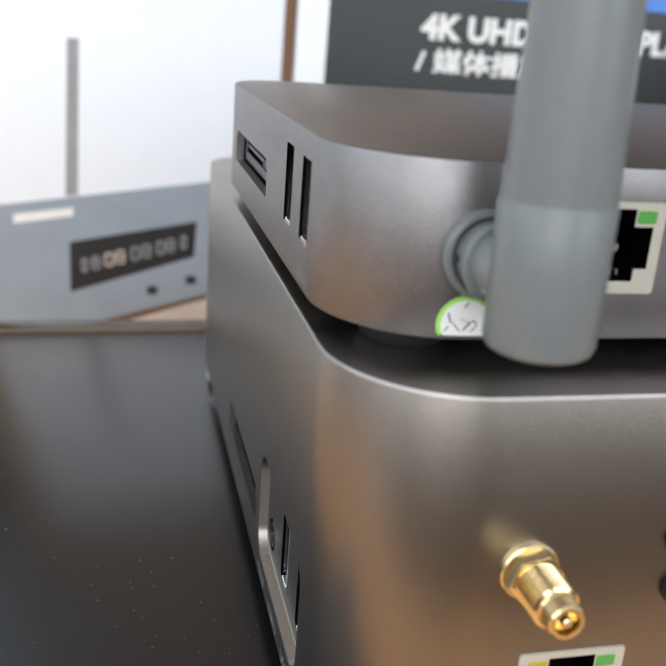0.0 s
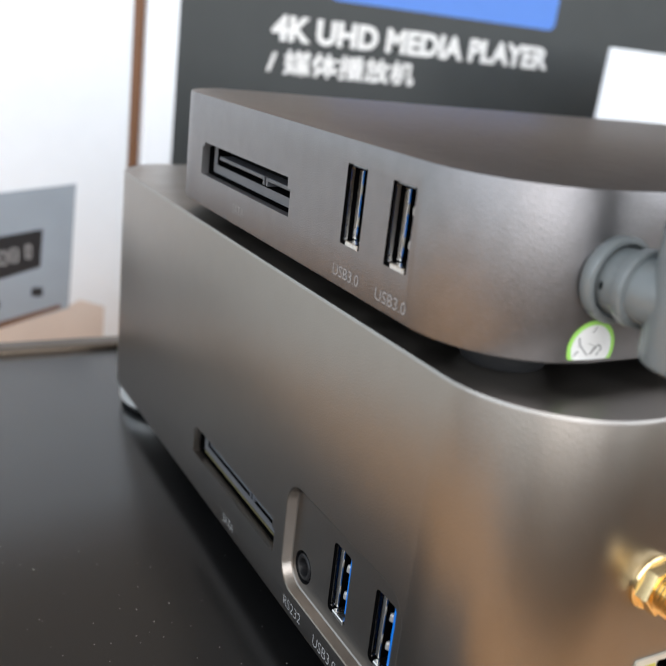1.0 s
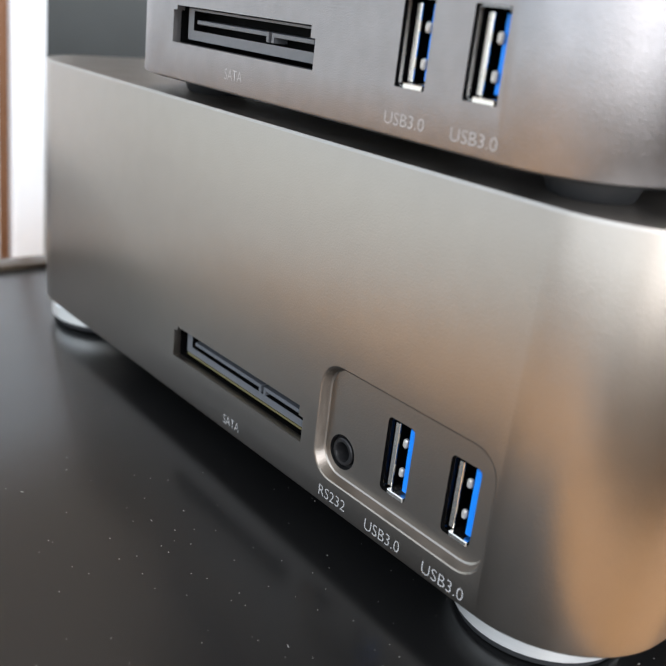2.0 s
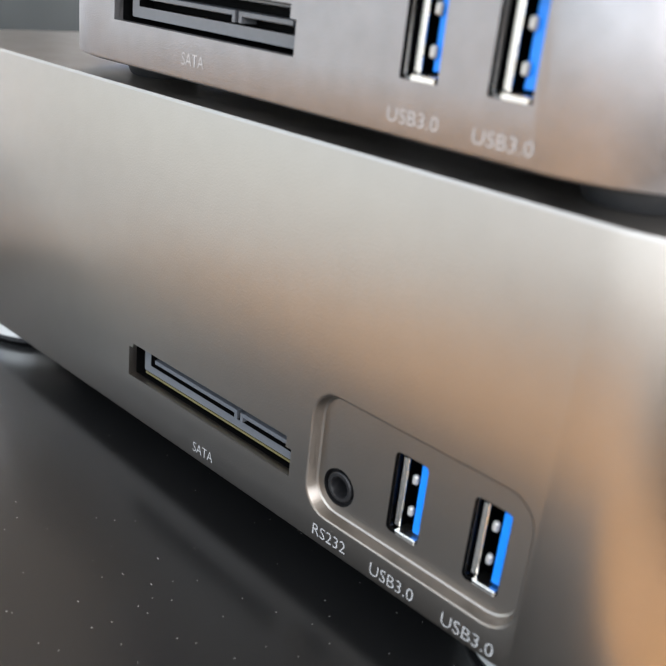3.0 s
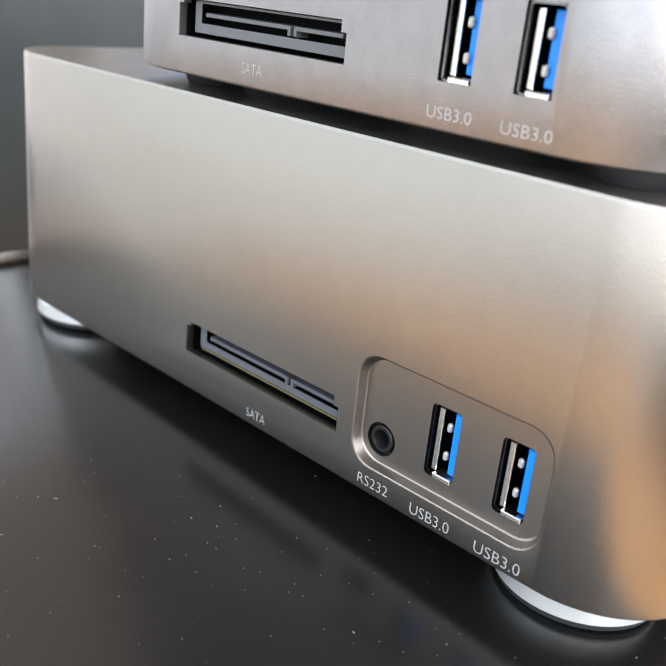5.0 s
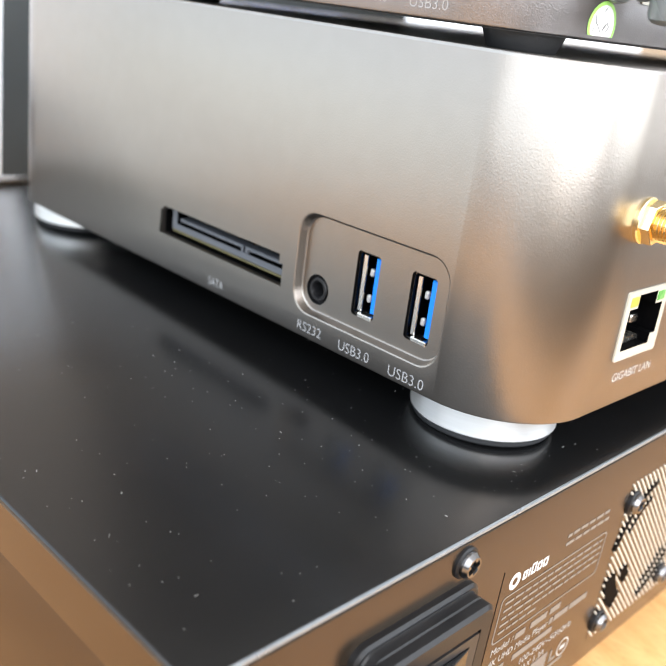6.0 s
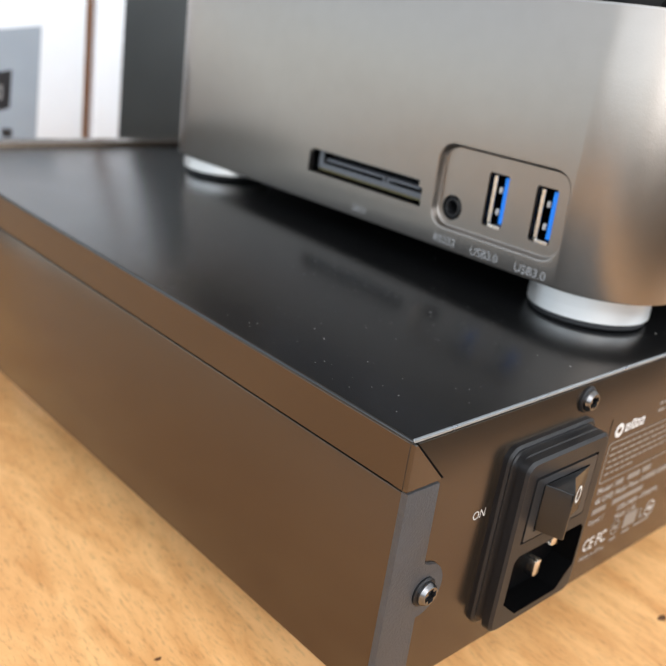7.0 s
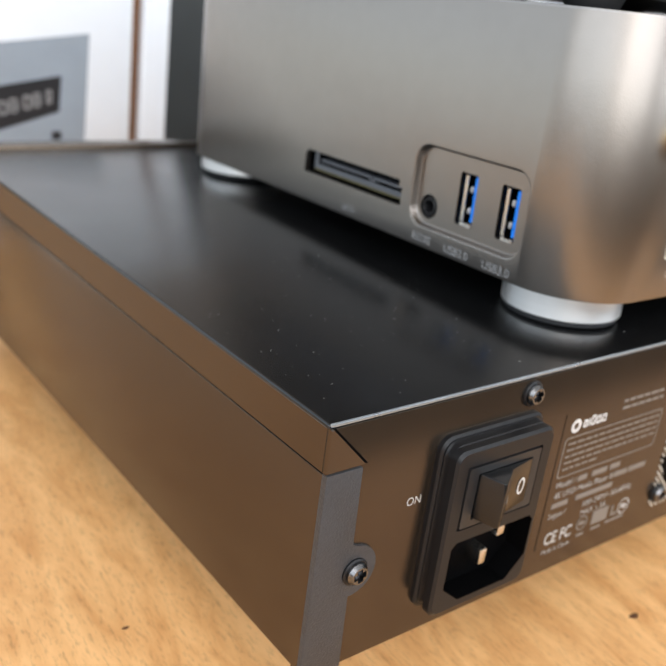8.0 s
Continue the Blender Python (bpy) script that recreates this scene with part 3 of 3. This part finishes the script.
bm = bmesh.new()
fo, fi = rrect(-0.8, 39.2, 50.6, 61.8, 1.2, 4), rrect(-0.45, 38.85, 50.95, 61.45, 1.0, 4)
tube(bm, LF, fo, P, fi, P)
part("notice_frame", bm, M_INK_PALE, big, "pale printed frame round a notice")
rows = []
for k in range(5):
    v = 59.6 - 1.75 * k
    u = 0.8
    end = 38.0 if k < 4 else 14.0
    while u < end - 1:
        w = 1.4 + 1.9 * random.random()
        rows.append((u, min(u + w, end), v, v + 0.55))
        u += w + 0.5
tagged(bars("notice_writing", LF, rows, M_INK_PALE, big, "rows of small pale writing", P), "rows of small pale writing", "", "", "stuff")
rows = []
for v, a, b in ((67.2, 20, 37), (65.2, 20, 37.5)):
    u = a
    while u < b - 1:
        w = 1.5 + 1.8 * random.random()
        rows.append((u, min(u + w, b), v, v + 0.8))
        u += w + 0.5
bars("caption_writing", LF, rows, M_INK_PALE, big, "two short rows of pale writing", P)
text("lettering", "Model /", LF, 0.2, 47.6, 1.75, M_INK_DIM, big, "", P, 7.6)
bars("lettering", LF, [(8.4, 12.0, 47.6, 49.2), (14.0, 20.2, 47.6, 49.2), (21.4, 25.6, 47.6, 49.2)], M_INK_PALE, big, "", P)
text("lettering", "4K UHD Media Player", LF, 0.2, 44.6, 1.75, M_INK_DIM, big, "", P, 21.5)
bars("lettering", LF, [(22.3, 23.8, 44.6, 46.2), (24.2, 30, 44.6, 46.2), (30.5, 38, 44.6, 46.2)], M_INK_PALE, big, "", P)
bars("lettering", LF, [(0.2, 6.4, 41.8, 43.3), (9.5, 24.5, 41.8, 43.3)], M_INK_PALE, big, "", P)
text("lettering", "Input /", LF, 0.2, 38.8, 1.75, M_INK_DIM, big, "", P, 6.5)
text("lettering", "100-240V~50/60Hz", LF, 13.5, 38.8, 1.75, M_INK_DIM, big, "", P, 20.5)
text("lettering", "MAX 1.3A", LF, 13.5, 36.0, 1.75, M_INK_DIM, big, "", P, 10.5)
text("approval_mark", "CE FC", LF, 0.6, 31.0, 3.4, M_INK_DIM, big, "white printed approval marks", P, 10.5, 0.02)
for cu, r in ((15.2, 2.2), (33.0, 2.4)):
    bm = bmesh.new()
    tube(bm, LF, circle(cu, 33.4, r), P, circle(cu, 33.4, r - 0.4), P)
    cap(bm, LF, rrect(cu - 1.1, cu + 1.1, 32.8, 34.0), P)
    part("approval_mark", bm, M_INK_PALE if cu < 20 else M_INK_DIM, big, "round printed approval mark")
bars("approval_mark", LF, [(19.4, 26.0, 31.4, 35.6), (27.6, 28.4, 31.6, 35.0), (27.6, 30.4, 31.6, 32.4)], M_INK_PALE, big, "printed approval marks", P)
text("lettering", "Made in China", LF, 0.6, 28.2, 1.3, M_INK_DIM, big, "", P, 11.0)
bars("lettering", LF, [(14, 17, 29.4, 30.2), (20, 24, 29.6, 30.4), (26, 34, 29.8, 30.6)], M_INK_PALE, big, "", P)

part("label_edge", slab(LF, rrect(-2.6, -2.4, 30.5, 68.5), 0.28, 0.37), M_CAVITY, big, "fine dark edge of the printed label")

# fan grille: slanting ribs, curved openings, four screws
gx0, gx1, gz0, gz1 = 45.5, 86.5, 28.6, 71.6
grille = part("fan_grille", slab(LF, rrect(gx0, gx1, gz0, gz1, 0.5, 2), 0, 0.34), M_BROWN, big, "dark fan grille with bright slanting ribs")
c0 = gx0 + gz0
rib = 0
while True:
    s = c0 + 1.9 * (rib + 0.5)
    if s > gx1 + gz1:
        break
    # rib along u + v = s runs from upper left to lower right
    ua, ub = max(gx0 + 0.3, s - gz1 + 0.3), min(gx1 - 0.3, s - gz0 - 0.3)
    if ub - ua > 0.8:
        va, vb = s - ua, s - ub
        w = 0.14
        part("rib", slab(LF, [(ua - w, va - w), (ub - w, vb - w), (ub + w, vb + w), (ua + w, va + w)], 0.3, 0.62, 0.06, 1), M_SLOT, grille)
    rib += 1


def arc_slot(r0, r1, a0, a1):
    n = 12
    lp = [(64 + r1 * math.cos(radians(a0 + (a1 - a0) * k / n)), 49.6 + r1 * math.sin(radians(a0 + (a1 - a0) * k / n))) for k in range(n + 1)]
    lp += [(64 + r0 * math.cos(radians(a1 + (a0 - a1) * k / n)), 49.6 + r0 * math.sin(radians(a1 + (a0 - a1) * k / n))) for k in range(n + 1)]
    # no hole is cut: a flat black face paints the dark inside
    bm = bmesh.new()
    tube(bm, LF, lp, 0.74, lp, 0.3)
    cap(bm, LF, lp, 0.72)
    part("opening", bm, M_CAVITY, grille, "black curved opening")


for r0, r1, a0, a1 in ((17.7, 19.2, 104, 167), (14.2, 15.2, 110, 152), (13.8, 18.4, 194, 236), (8.6, 11.6, 202, 232), (17.7, 19.2, 284, 347), (14.2, 15.2, 290, 332), (13.8, 18.4, 14, 56)):
    arc_slot(r0, r1, a0, a1)
for u, v in ((48.2, 65.8), (48.2, 33.4), (80.4, 65.8), (80.4, 33.4)):
    screw(LF, u, v, 0.4, big, 2.4, True, 35)

# ---- middle device ----
MX, MY, MXE, MYE = 0.0, 5.2, 215.0, 203.0
TILT_X = -1.5
M_BOT, M_TOP, M_R = 90.0, 154.6, 20.0
mid = thing("media_player", (20, 75, B_TOP), "tall bead-blasted aluminium media player standing on the wide one", "media player", "stacked media players", 0, TILT_X)
MS, MB = side(MX), back(MY)
rec = rrect(-67.0, -25.8, 95.3, 117.6, 5.0, 6)
recf = shrink(rec, 1.0)
msata = sata_outline(-117.8, -70.9, 98.9, 106.0)
mlan = rrect(28.0, 44.8, 100.2, 114.5, 0.4, 2)
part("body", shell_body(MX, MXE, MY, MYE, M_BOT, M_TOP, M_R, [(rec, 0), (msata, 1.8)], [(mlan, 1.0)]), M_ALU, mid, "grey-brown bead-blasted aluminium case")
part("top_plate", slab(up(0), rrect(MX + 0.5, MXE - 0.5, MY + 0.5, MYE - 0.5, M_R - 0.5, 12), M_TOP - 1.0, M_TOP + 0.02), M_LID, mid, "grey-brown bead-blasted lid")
rr0 = [rrect(MX + k, MXE - k, MY + k, MYE - k, M_R - k, 14) for k in (-0.02, 0.06, 0.18, 0.36)]
bm = bmesh.new()
for (a, za), (b, zb) in zip(zip(rr0, (M_TOP - 0.5, M_TOP - 0.16, M_TOP + 0.04, M_TOP + 0.05)), zip(rr0[1:], (M_TOP - 0.16, M_TOP + 0.04, M_TOP + 0.05))):
    tube(bm, up(0), a, za, b, zb)
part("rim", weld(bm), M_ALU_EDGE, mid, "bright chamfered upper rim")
rd = 2.0
mu1, mu2 = rrect(-51.1, -44.8, 99.0, 112.8, 0.9, 3), rrect(-36.5, -30.2, 98.9, 112.7, 0.9, 3)
mj = circle(-61.4, 100.9, 3.3, 24)
bm = bmesh.new()
tube(bm, MS, rec, 0.0, shrink(rec, 0.25), -0.12)
tube(bm, MS, shrink(rec, 0.25), -0.12, shrink(rec, 0.75), -rd + 0.2)
tube(bm, MS, shrink(rec, 0.75), -rd + 0.2, recf, -rd)
sheet(bm, MS, recf, [mu1, mu2, mj], -rd)
part("port_recess", weld(bm), M_ALU, mid, "shallow rounded recess holding three sockets")
usb_port(MS, -51.1, -44.8, 99.0, 112.8, -rd, mid, 0.68, 1.0)
usb_port(MS, -36.5, -30.2, 98.9, 112.7, -rd, mid, 0.68, 1.0)
jack = part("serial_jack", ringed(MS, mj, [(0, -rd), (0, -rd - 1.2), (0.6, -rd - 1.2), (0.7, -rd - 0.2), (0.9, -rd), (1.4, -rd), (1.6, -rd - 0.4), (1.6, -rd - 8)], "end"), M_PLASTIC, mid, "round black serial jack")
sata_port(MS, -117.8, -70.9, 98.9, 106.0, 0, mid, M_CARRIER, True, 0.22)
text("lettering", "SATA", MS, -96.4, 91.7, 2.0, M_INK_GREY, mid, "", 0.05, 5.8)
text("lettering", "RS232", MS, -64.2, 91.5, 2.1, M_INK_GREY, mid, "", 0.05, 7.4)
text("lettering", "USB3.0", MS, -51.4, 91.2, 2.2, M_INK_GREY, mid, "", 0.05, 8.8)
text("lettering", "USB3.0", MS, -37.2, 91.0, 2.2, M_INK_GREY, mid, "", 0.05, 9.2)
lan_port(MB, 28.0, 44.8, 100.2, 114.5, 0, mid)
text("lettering", "GIGABIT LAN", MB, 30.0, 95.5, 1.8, M_INK, mid, "", 0.05, 16.0)
aerial_socket(MB, 27.2, 128.6, 0, mid)
for u, v in ((51.2, 133.0), (52.2, 124.6)):
    part("audio_jack", ringed(MB, circle(u, v, 3.6, 24), [(0, 0), (0, 0.6), (0.5, 0.8), (1.6, 0.8), (1.8, 0.3)]), M_PLASTIC, mid, "round black jack")
for fx, fy in ((22.5, 28.2), (MXE - 22.5, 28.2), (16.0, 181.0), (MXE - 16.0, 181.0)):
    foot(mid, fx, fy, B_TOP + math.tan(radians(-TILT_X)) * (fy - 75) + 0.15, M_BOT, 15.6)

# ---- top device ----
TX, TY, TXE, TYE = 0.0, 17.0, 178.0, 149.5
T_BOT, T_TOP, T_R = 158.0, 182.4, 19.0
top = thing("media_player", (20, 75 + 1.9, M_TOP), "flat bead-blasted aluminium media player lying on the tall one", "media player", "stacked media players", 0, TILT_X)
ORG[top.name] = Vector((20, 75, M_TOP))
TS, TB = side(TX), back(TY)
tsata = sata_outline(-124.2, -78.2, 165.2, 172.3)
tu1, tu2 = rrect(-58.2, -51.9, 165.4, 178.5, 0.2, 2), rrect(-44.3, -37.9, 165.4, 178.3, 0.2, 2)
tlan = rrect(29.2, 45.4, 165.0, 177.8, 0.3, 2)
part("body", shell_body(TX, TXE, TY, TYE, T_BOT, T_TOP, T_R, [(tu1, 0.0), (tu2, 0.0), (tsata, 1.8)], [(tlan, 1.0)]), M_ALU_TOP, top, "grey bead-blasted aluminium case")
usb_port(TS, -58.2, -51.9, 165.4, 178.5, 0, top, sunk=0.8)
usb_port(TS, -44.3, -37.9, 165.4, 178.3, 0, top, sunk=0.8)
sata_port(TS, -124.2, -78.2, 165.2, 172.3, 0, top, M_DARKGREY, False)
part("underside", slab(up(0), rrect(TX + 1.2, TXE - 1.2, TY + 1.2, TYE - 1.2, T_R - 1.2, 8), T_BOT + 0.2, T_BOT - 0.25), M_PLASTIC, top, "black plastic underside")
text("lettering", "SATA", TS, -104.4, 160.4, 2.0, M_INK_GREY, top, "", 0.05, 5.8)
text("lettering", "USB3.0", TS, -59.4, 159.8, 1.9, M_INK_GREY, top, "", 0.05, 8.6)
text("lettering", "USB3.0", TS, -45.4, 159.6, 1.9, M_INK_GREY, top, "", 0.05, 8.8)
lan_port(TB, 29.2, 45.4, 165.0, 177.8, 0, top)
for fx, fy in ((TX + 13.5, 29.5), (TXE - 15, 30), (TX + 15, 130), (TXE - 15, 130)):
    f = part("foot", ringed(up(0), circle(fx, fy, 7.5, 36), [(1.6, M_TOP), (1.2, M_TOP + 0.3), (0, T_BOT - 0.2), (0, T_BOT)]), M_RUBBER, top, "dark rubber foot")


def corner_wall(s, v, d=0.0):
    """On the rounded corner and the back wall of the top device: s runs along the wall from the corner's end."""
    q = T_R * math.pi / 2
    if s >= 0:
        return Vector((TX + T_R + s, TY - d, v))
    a = radians(90) * min(1, -s / q)
    return Vector((TX + T_R - (T_R + d) * math.sin(a), TY + T_R - (T_R + d) * math.cos(a), v))


def half_disc(r, n=28):
    out = []
    for k in range(n):
        a = 2 * math.pi * k / n
        out.append((-0.8 + r * math.cos(a), max(T_BOT + 0.75, 160.4 + r * math.sin(a))))
    return out


bm = bmesh.new()
tube(bm, corner_wall, half_disc(4.1), 0.06, half_disc(3.45), 0.06)
seal = part("seal_sticker", bm, M_GREEN, top, "round white sticker with a green ring")
bm = bmesh.new()
cols = []
for k in range(17):
    x = -3.48 + 6.96 * k / 16
    y = math.sqrt(max(0.0, 3.5 ** 2 - x * x))
    lo, hi = max(T_BOT + 0.75, 160.4 - y), max(T_BOT + 0.76, 160.4 + y)
    cols.append((bm.verts.new(corner_wall(-0.8 + x, lo, 0.05)), bm.verts.new(corner_wall(-0.8 + x, hi, 0.05))))
for (a, b), (c, d) in zip(cols, cols[1:]):
    bm.faces.new((a, c, d, b))
part("sticker_field", bm, M_PRINT_WHITE, seal)
bm = bmesh.new()
for (a, b), (c, d), w in (((-3.7, 159.3), (-0.6, 163.5), 0.09), ((-2.9, 160.6), (-3.3, 162.0), 0.09), ((-2.7, 160.7), (-1.5, 159.4), 0.09), ((-1.7, 161.2), (-0.3, 160.7), 0.09), ((-1.1, 159.5), (-0.3, 160.7), 0.09),
                          ((-1.1, 159.5), (0.3, 161.0), 0.09), ((0.3, 161.0), (0.9, 160.3), 0.09), ((0.1, 159.4), (0.9, 160.3), 0.09)):
    cap(bm, corner_wall, [(a - w, b), (a + w, b), (c + w, d), (c - w, d)], 0.09)
part("scribble", bm, M_PRINT_DARK, seal, "thin dark pen strokes")

# aerial on the top device
aer = part("aerial", ringed(TB, circle(19.6, 170.4, 6.1, 40), [(0.3, -0.4), (0, 0.1), (0, 1.3), (0.2, 1.65), (0.5, 1.8), (0.85, 1.8), (1.0, 1.7), (1.05, 0.7), (1.8, 0.7)]), M_ANT, top, "grey stub aerial on a swivel joint")
part("knuckle", ringed(TB, circle(19.8, 170.4, 5.4, 40), [(0.7, 0.5), (0.65, 4.0), (0.4, 4.2), (0.1, 4.4), (0, 4.7), (0, 5.8), (0.2, 6.1), (0.9, 6.2), (0.9, 9.0), (1.6, 12.0)]), M_ANT, aer)
# flat black disc paints the shade of a small hole
bm = bmesh.new()
rim = [2 * math.pi * k / 14 for k in range(14)]
bm.faces.new([bm.verts.new(TB(15.03, 170.2 + 0.62 * math.sin(q), 2.25 + 0.32 * math.cos(q))) for q in rim])
part("pin_hole", bm, M_BLACK, aer, "small dark hole in the joint")
bm = bmesh.new()
rings = []
AX0, AX1 = Vector((22.4, 3.9, 161.6)), Vector((19.6, 2.0, 327.0))
axis = (AX1 - AX0).normalized()
e1 = Vector((1, 0, 0)) - axis * axis.x
e1.normalize()
e2 = axis.cross(e1)
for h, r in ((0, 4.6), (0.25, 5.9), (0.8, 6.6), (1.8, 6.95), (18.2, 6.95), (18.6, 6.75), (19.0, 6.75), (40, 6.05), (90, 5.3), (164, 4.6), (166, 4.0), (166.8, 2.5)):
    rings.append([bm.verts.new(AX0 + axis * h + (e1 * math.cos(a) + e2 * math.sin(a)) * r) for a in [2 * math.pi * k / 40 for k in range(40)]])
for a, b in zip(rings, rings[1:]):
    for k in range(40):
        j = (k + 1) % 40
        bm.faces.new((a[k], a[j], b[j], b[k]))
bm.faces.new(rings[0])
bm.faces.new(rings[-1])
bmesh.ops.recalc_face_normals(bm, faces=bm.faces)
part("rod", bm, M_ANT, aer, "tapered grey rubber rod")

# ---- cartons behind ----
CY = 360.0
CF = back(CY)
ca = thing("carton", (-25, 400, TABLE), "white carton with a printed picture of a silver device", "box", "cartons behind the players")
part("case", box(-98, 51, CY, CY + 90, TABLE, 246, 1.6, 3), M_CARD, ca)
pic = part("printed_device", slab(CF, [(-96, 9), (-60, 9), (-36, 34), (24.5, 50), (26.5, 112), (-96, 94)], 0, 0.15), M_PRINT_SILVER, ca, "flat printed silver device")
part("printed_table", slab(CF, [(-60, 9), (42, 9), (42, 50), (30, 54), (22, 50), (-36, 34)], 0, 0.1), M_PRINT_BEIGE, ca, "flat printed beige ground")
part("printed_shadow", slab(CF, [(-36, 36.5), (-30, 34), (21, 50.0), (20, 52.0)], 0.1, 0.22), M_PRINT_BROWN, ca)
part("printed_display", slab(CF, [(-51, 52), (10.5, 71.5), (11.5, 90), (-51, 78)], 0.1, 0.25), M_PRINT_DARK, pic, "dark printed display")
for k, (u, w) in enumerate(((-44, 3.0), (-38.5, 4.0), (-32, 4.4), (-26.5, 4.4), (-19, 4.4), (-13.5, 4.4), (-6.5, 4.0), (-1.5, 4.0), (5, 3.0))):
    v = 66.2 + 0.262 * (u + 44)
    lp = rrect(u - w / 2, u + w / 2, v - 3.6, v + 3.6, 1.2, 3)
    bm = bmesh.new()
    tube(bm, CF, lp, 0.3, shrink(lp, 0.9), 0.3)
    if k % 2:
        cap(bm, CF, rrect(u - w / 2 + 0.8, u + w / 2 - 0.8, v - 0.45, v + 0.45), 0.3)
    part("printed_digit", weld(bm), M_PRINT_BEIGE if k in (2, 3) else M_INK_GREY, pic)
for u, v in ((-10.5, 53.0), (9.2, 58.8)):
    part("printed_button", slab(CF, rrect(u - 2.6, u + 2.6, v - 2.2, v + 2.2, 0.8, 3), 0.1, 0.25), M_PRINT_DARK, pic)
part("printed_mark", slab(CF, [(-77, 87), (-49, 91.5), (-49, 95.5), (-77, 91.5)], 0.1, 0.25), M_PRINT_WHITE, pic)
part("printed_aerial", slab(CF, [(-52.4, 101), (-46.6, 101.8), (-44.8, 175), (-50.0, 175)], 0, 0.2), M_INK_GREY, pic)

cb = thing("carton", (240, 400, TABLE), "carton with a dark printed front and a white border", "box", "cartons behind the players")
part("case", box(57.4, 470, CY, CY + 90, TABLE, 250, 1.5, 3), M_CARD, cb)
part("printed_front", slab(CF, rrect(72.2, 466, 12, 246), 0, 0.15), M_CARD_DARK, cb, "dark green-grey printed front")
text("lettering", "4K UHD MEDIA PLAYER", CF, 119.5, 187.0, 11.0, M_PRINT_WHITE, cb, "bold white lettering", 0.25, 178.5, 0.045)
text("lettering", "/ 媒体播放机", CF, 118.5, 171.2, 8.6, M_PRINT_WHITE, cb, "bold white lettering", 0.25, 87, 0.0, 0.0, 0.8)
part("printed_badge", slab(CF, rrect(150, 298, 208.5, 232, 4, 4), 0.05, 0.25), M_PRINT_BLUE, cb, "blue printed badge")
# made-up brown filler that darkens the gap between the cartons, where only shade falls
board = thing("gap_filler", (54, 400, TABLE), "brown filler painting the dark gap between the two cartons", "cardboard")
part("sheet", box(51.4, 57.0, CY + 5, CY + 88, TABLE, 240, 0.4, 2), M_GAP, board)
wbx = thing("white_card", (330, 281, TABLE), "plain white stiff card standing behind the wide player", "card")
part("card", box(268, 540, 280, 283, TABLE, 203.2, 0.8, 3), M_CARD, wbx)

# ---- marks on the table and dust ----
for k, (u, v, a, r) in enumerate(((30.5, -12, 20, 1.7), (-89, 46.5, 50, 0.9), (-79, 14.5, 10, 2.0), (60, -60, 30, 1.2))):
    bm = bmesh.new()
    cap(bm, up(TABLE), [(u + r * (1 + 0.25 * math.sin(3 * t)) * math.cos(t), v + 0.55 * r * math.sin(t)) for t in [2 * math.pi * q / 14 for q in range(14)]], 0.06)
    tagged(part("knot", bm, M_KNOT, table, "small dark knot in the veneer"))
bm = bmesh.new()
for k in range(300):
    u, v = random.uniform(-70, 40), random.uniform(4, 215) if k > 210 else random.uniform(5, 110)
    L, W, a = random.uniform(0.05, 0.16) * (2.6 if random.random() < 0.14 else 1), random.uniform(0.05, 0.11), random.uniform(0, math.pi)
    c, s = math.cos(a), math.sin(a)
    lo = [(u + c * L * p - s * W * q, v + s * L * p + c * W * q) for p, q in circle(0, 0, 1, 7)]
    tube(bm, up(B_TOP), lo, 0.0, shrink(lo, W * 0.35), 0.07)
    cap(bm, up(B_TOP), shrink(lo, W * 0.35), 0.07)
for k in range(14):
    u, v = random.uniform(3, 170), random.uniform(20, 130)
    lo = circle(u, v, random.uniform(0.1, 0.2), 6)
    tube(bm, up(T_TOP), lo, 0.0, shrink(lo, 0.05), 0.08)
    cap(bm, up(T_TOP), shrink(lo, 0.05), 0.08)
dust = part("dust", bm, M_DUST, None)
tagged(dust, "pale specks of dust on the black cover", "dust", "", "stuff")
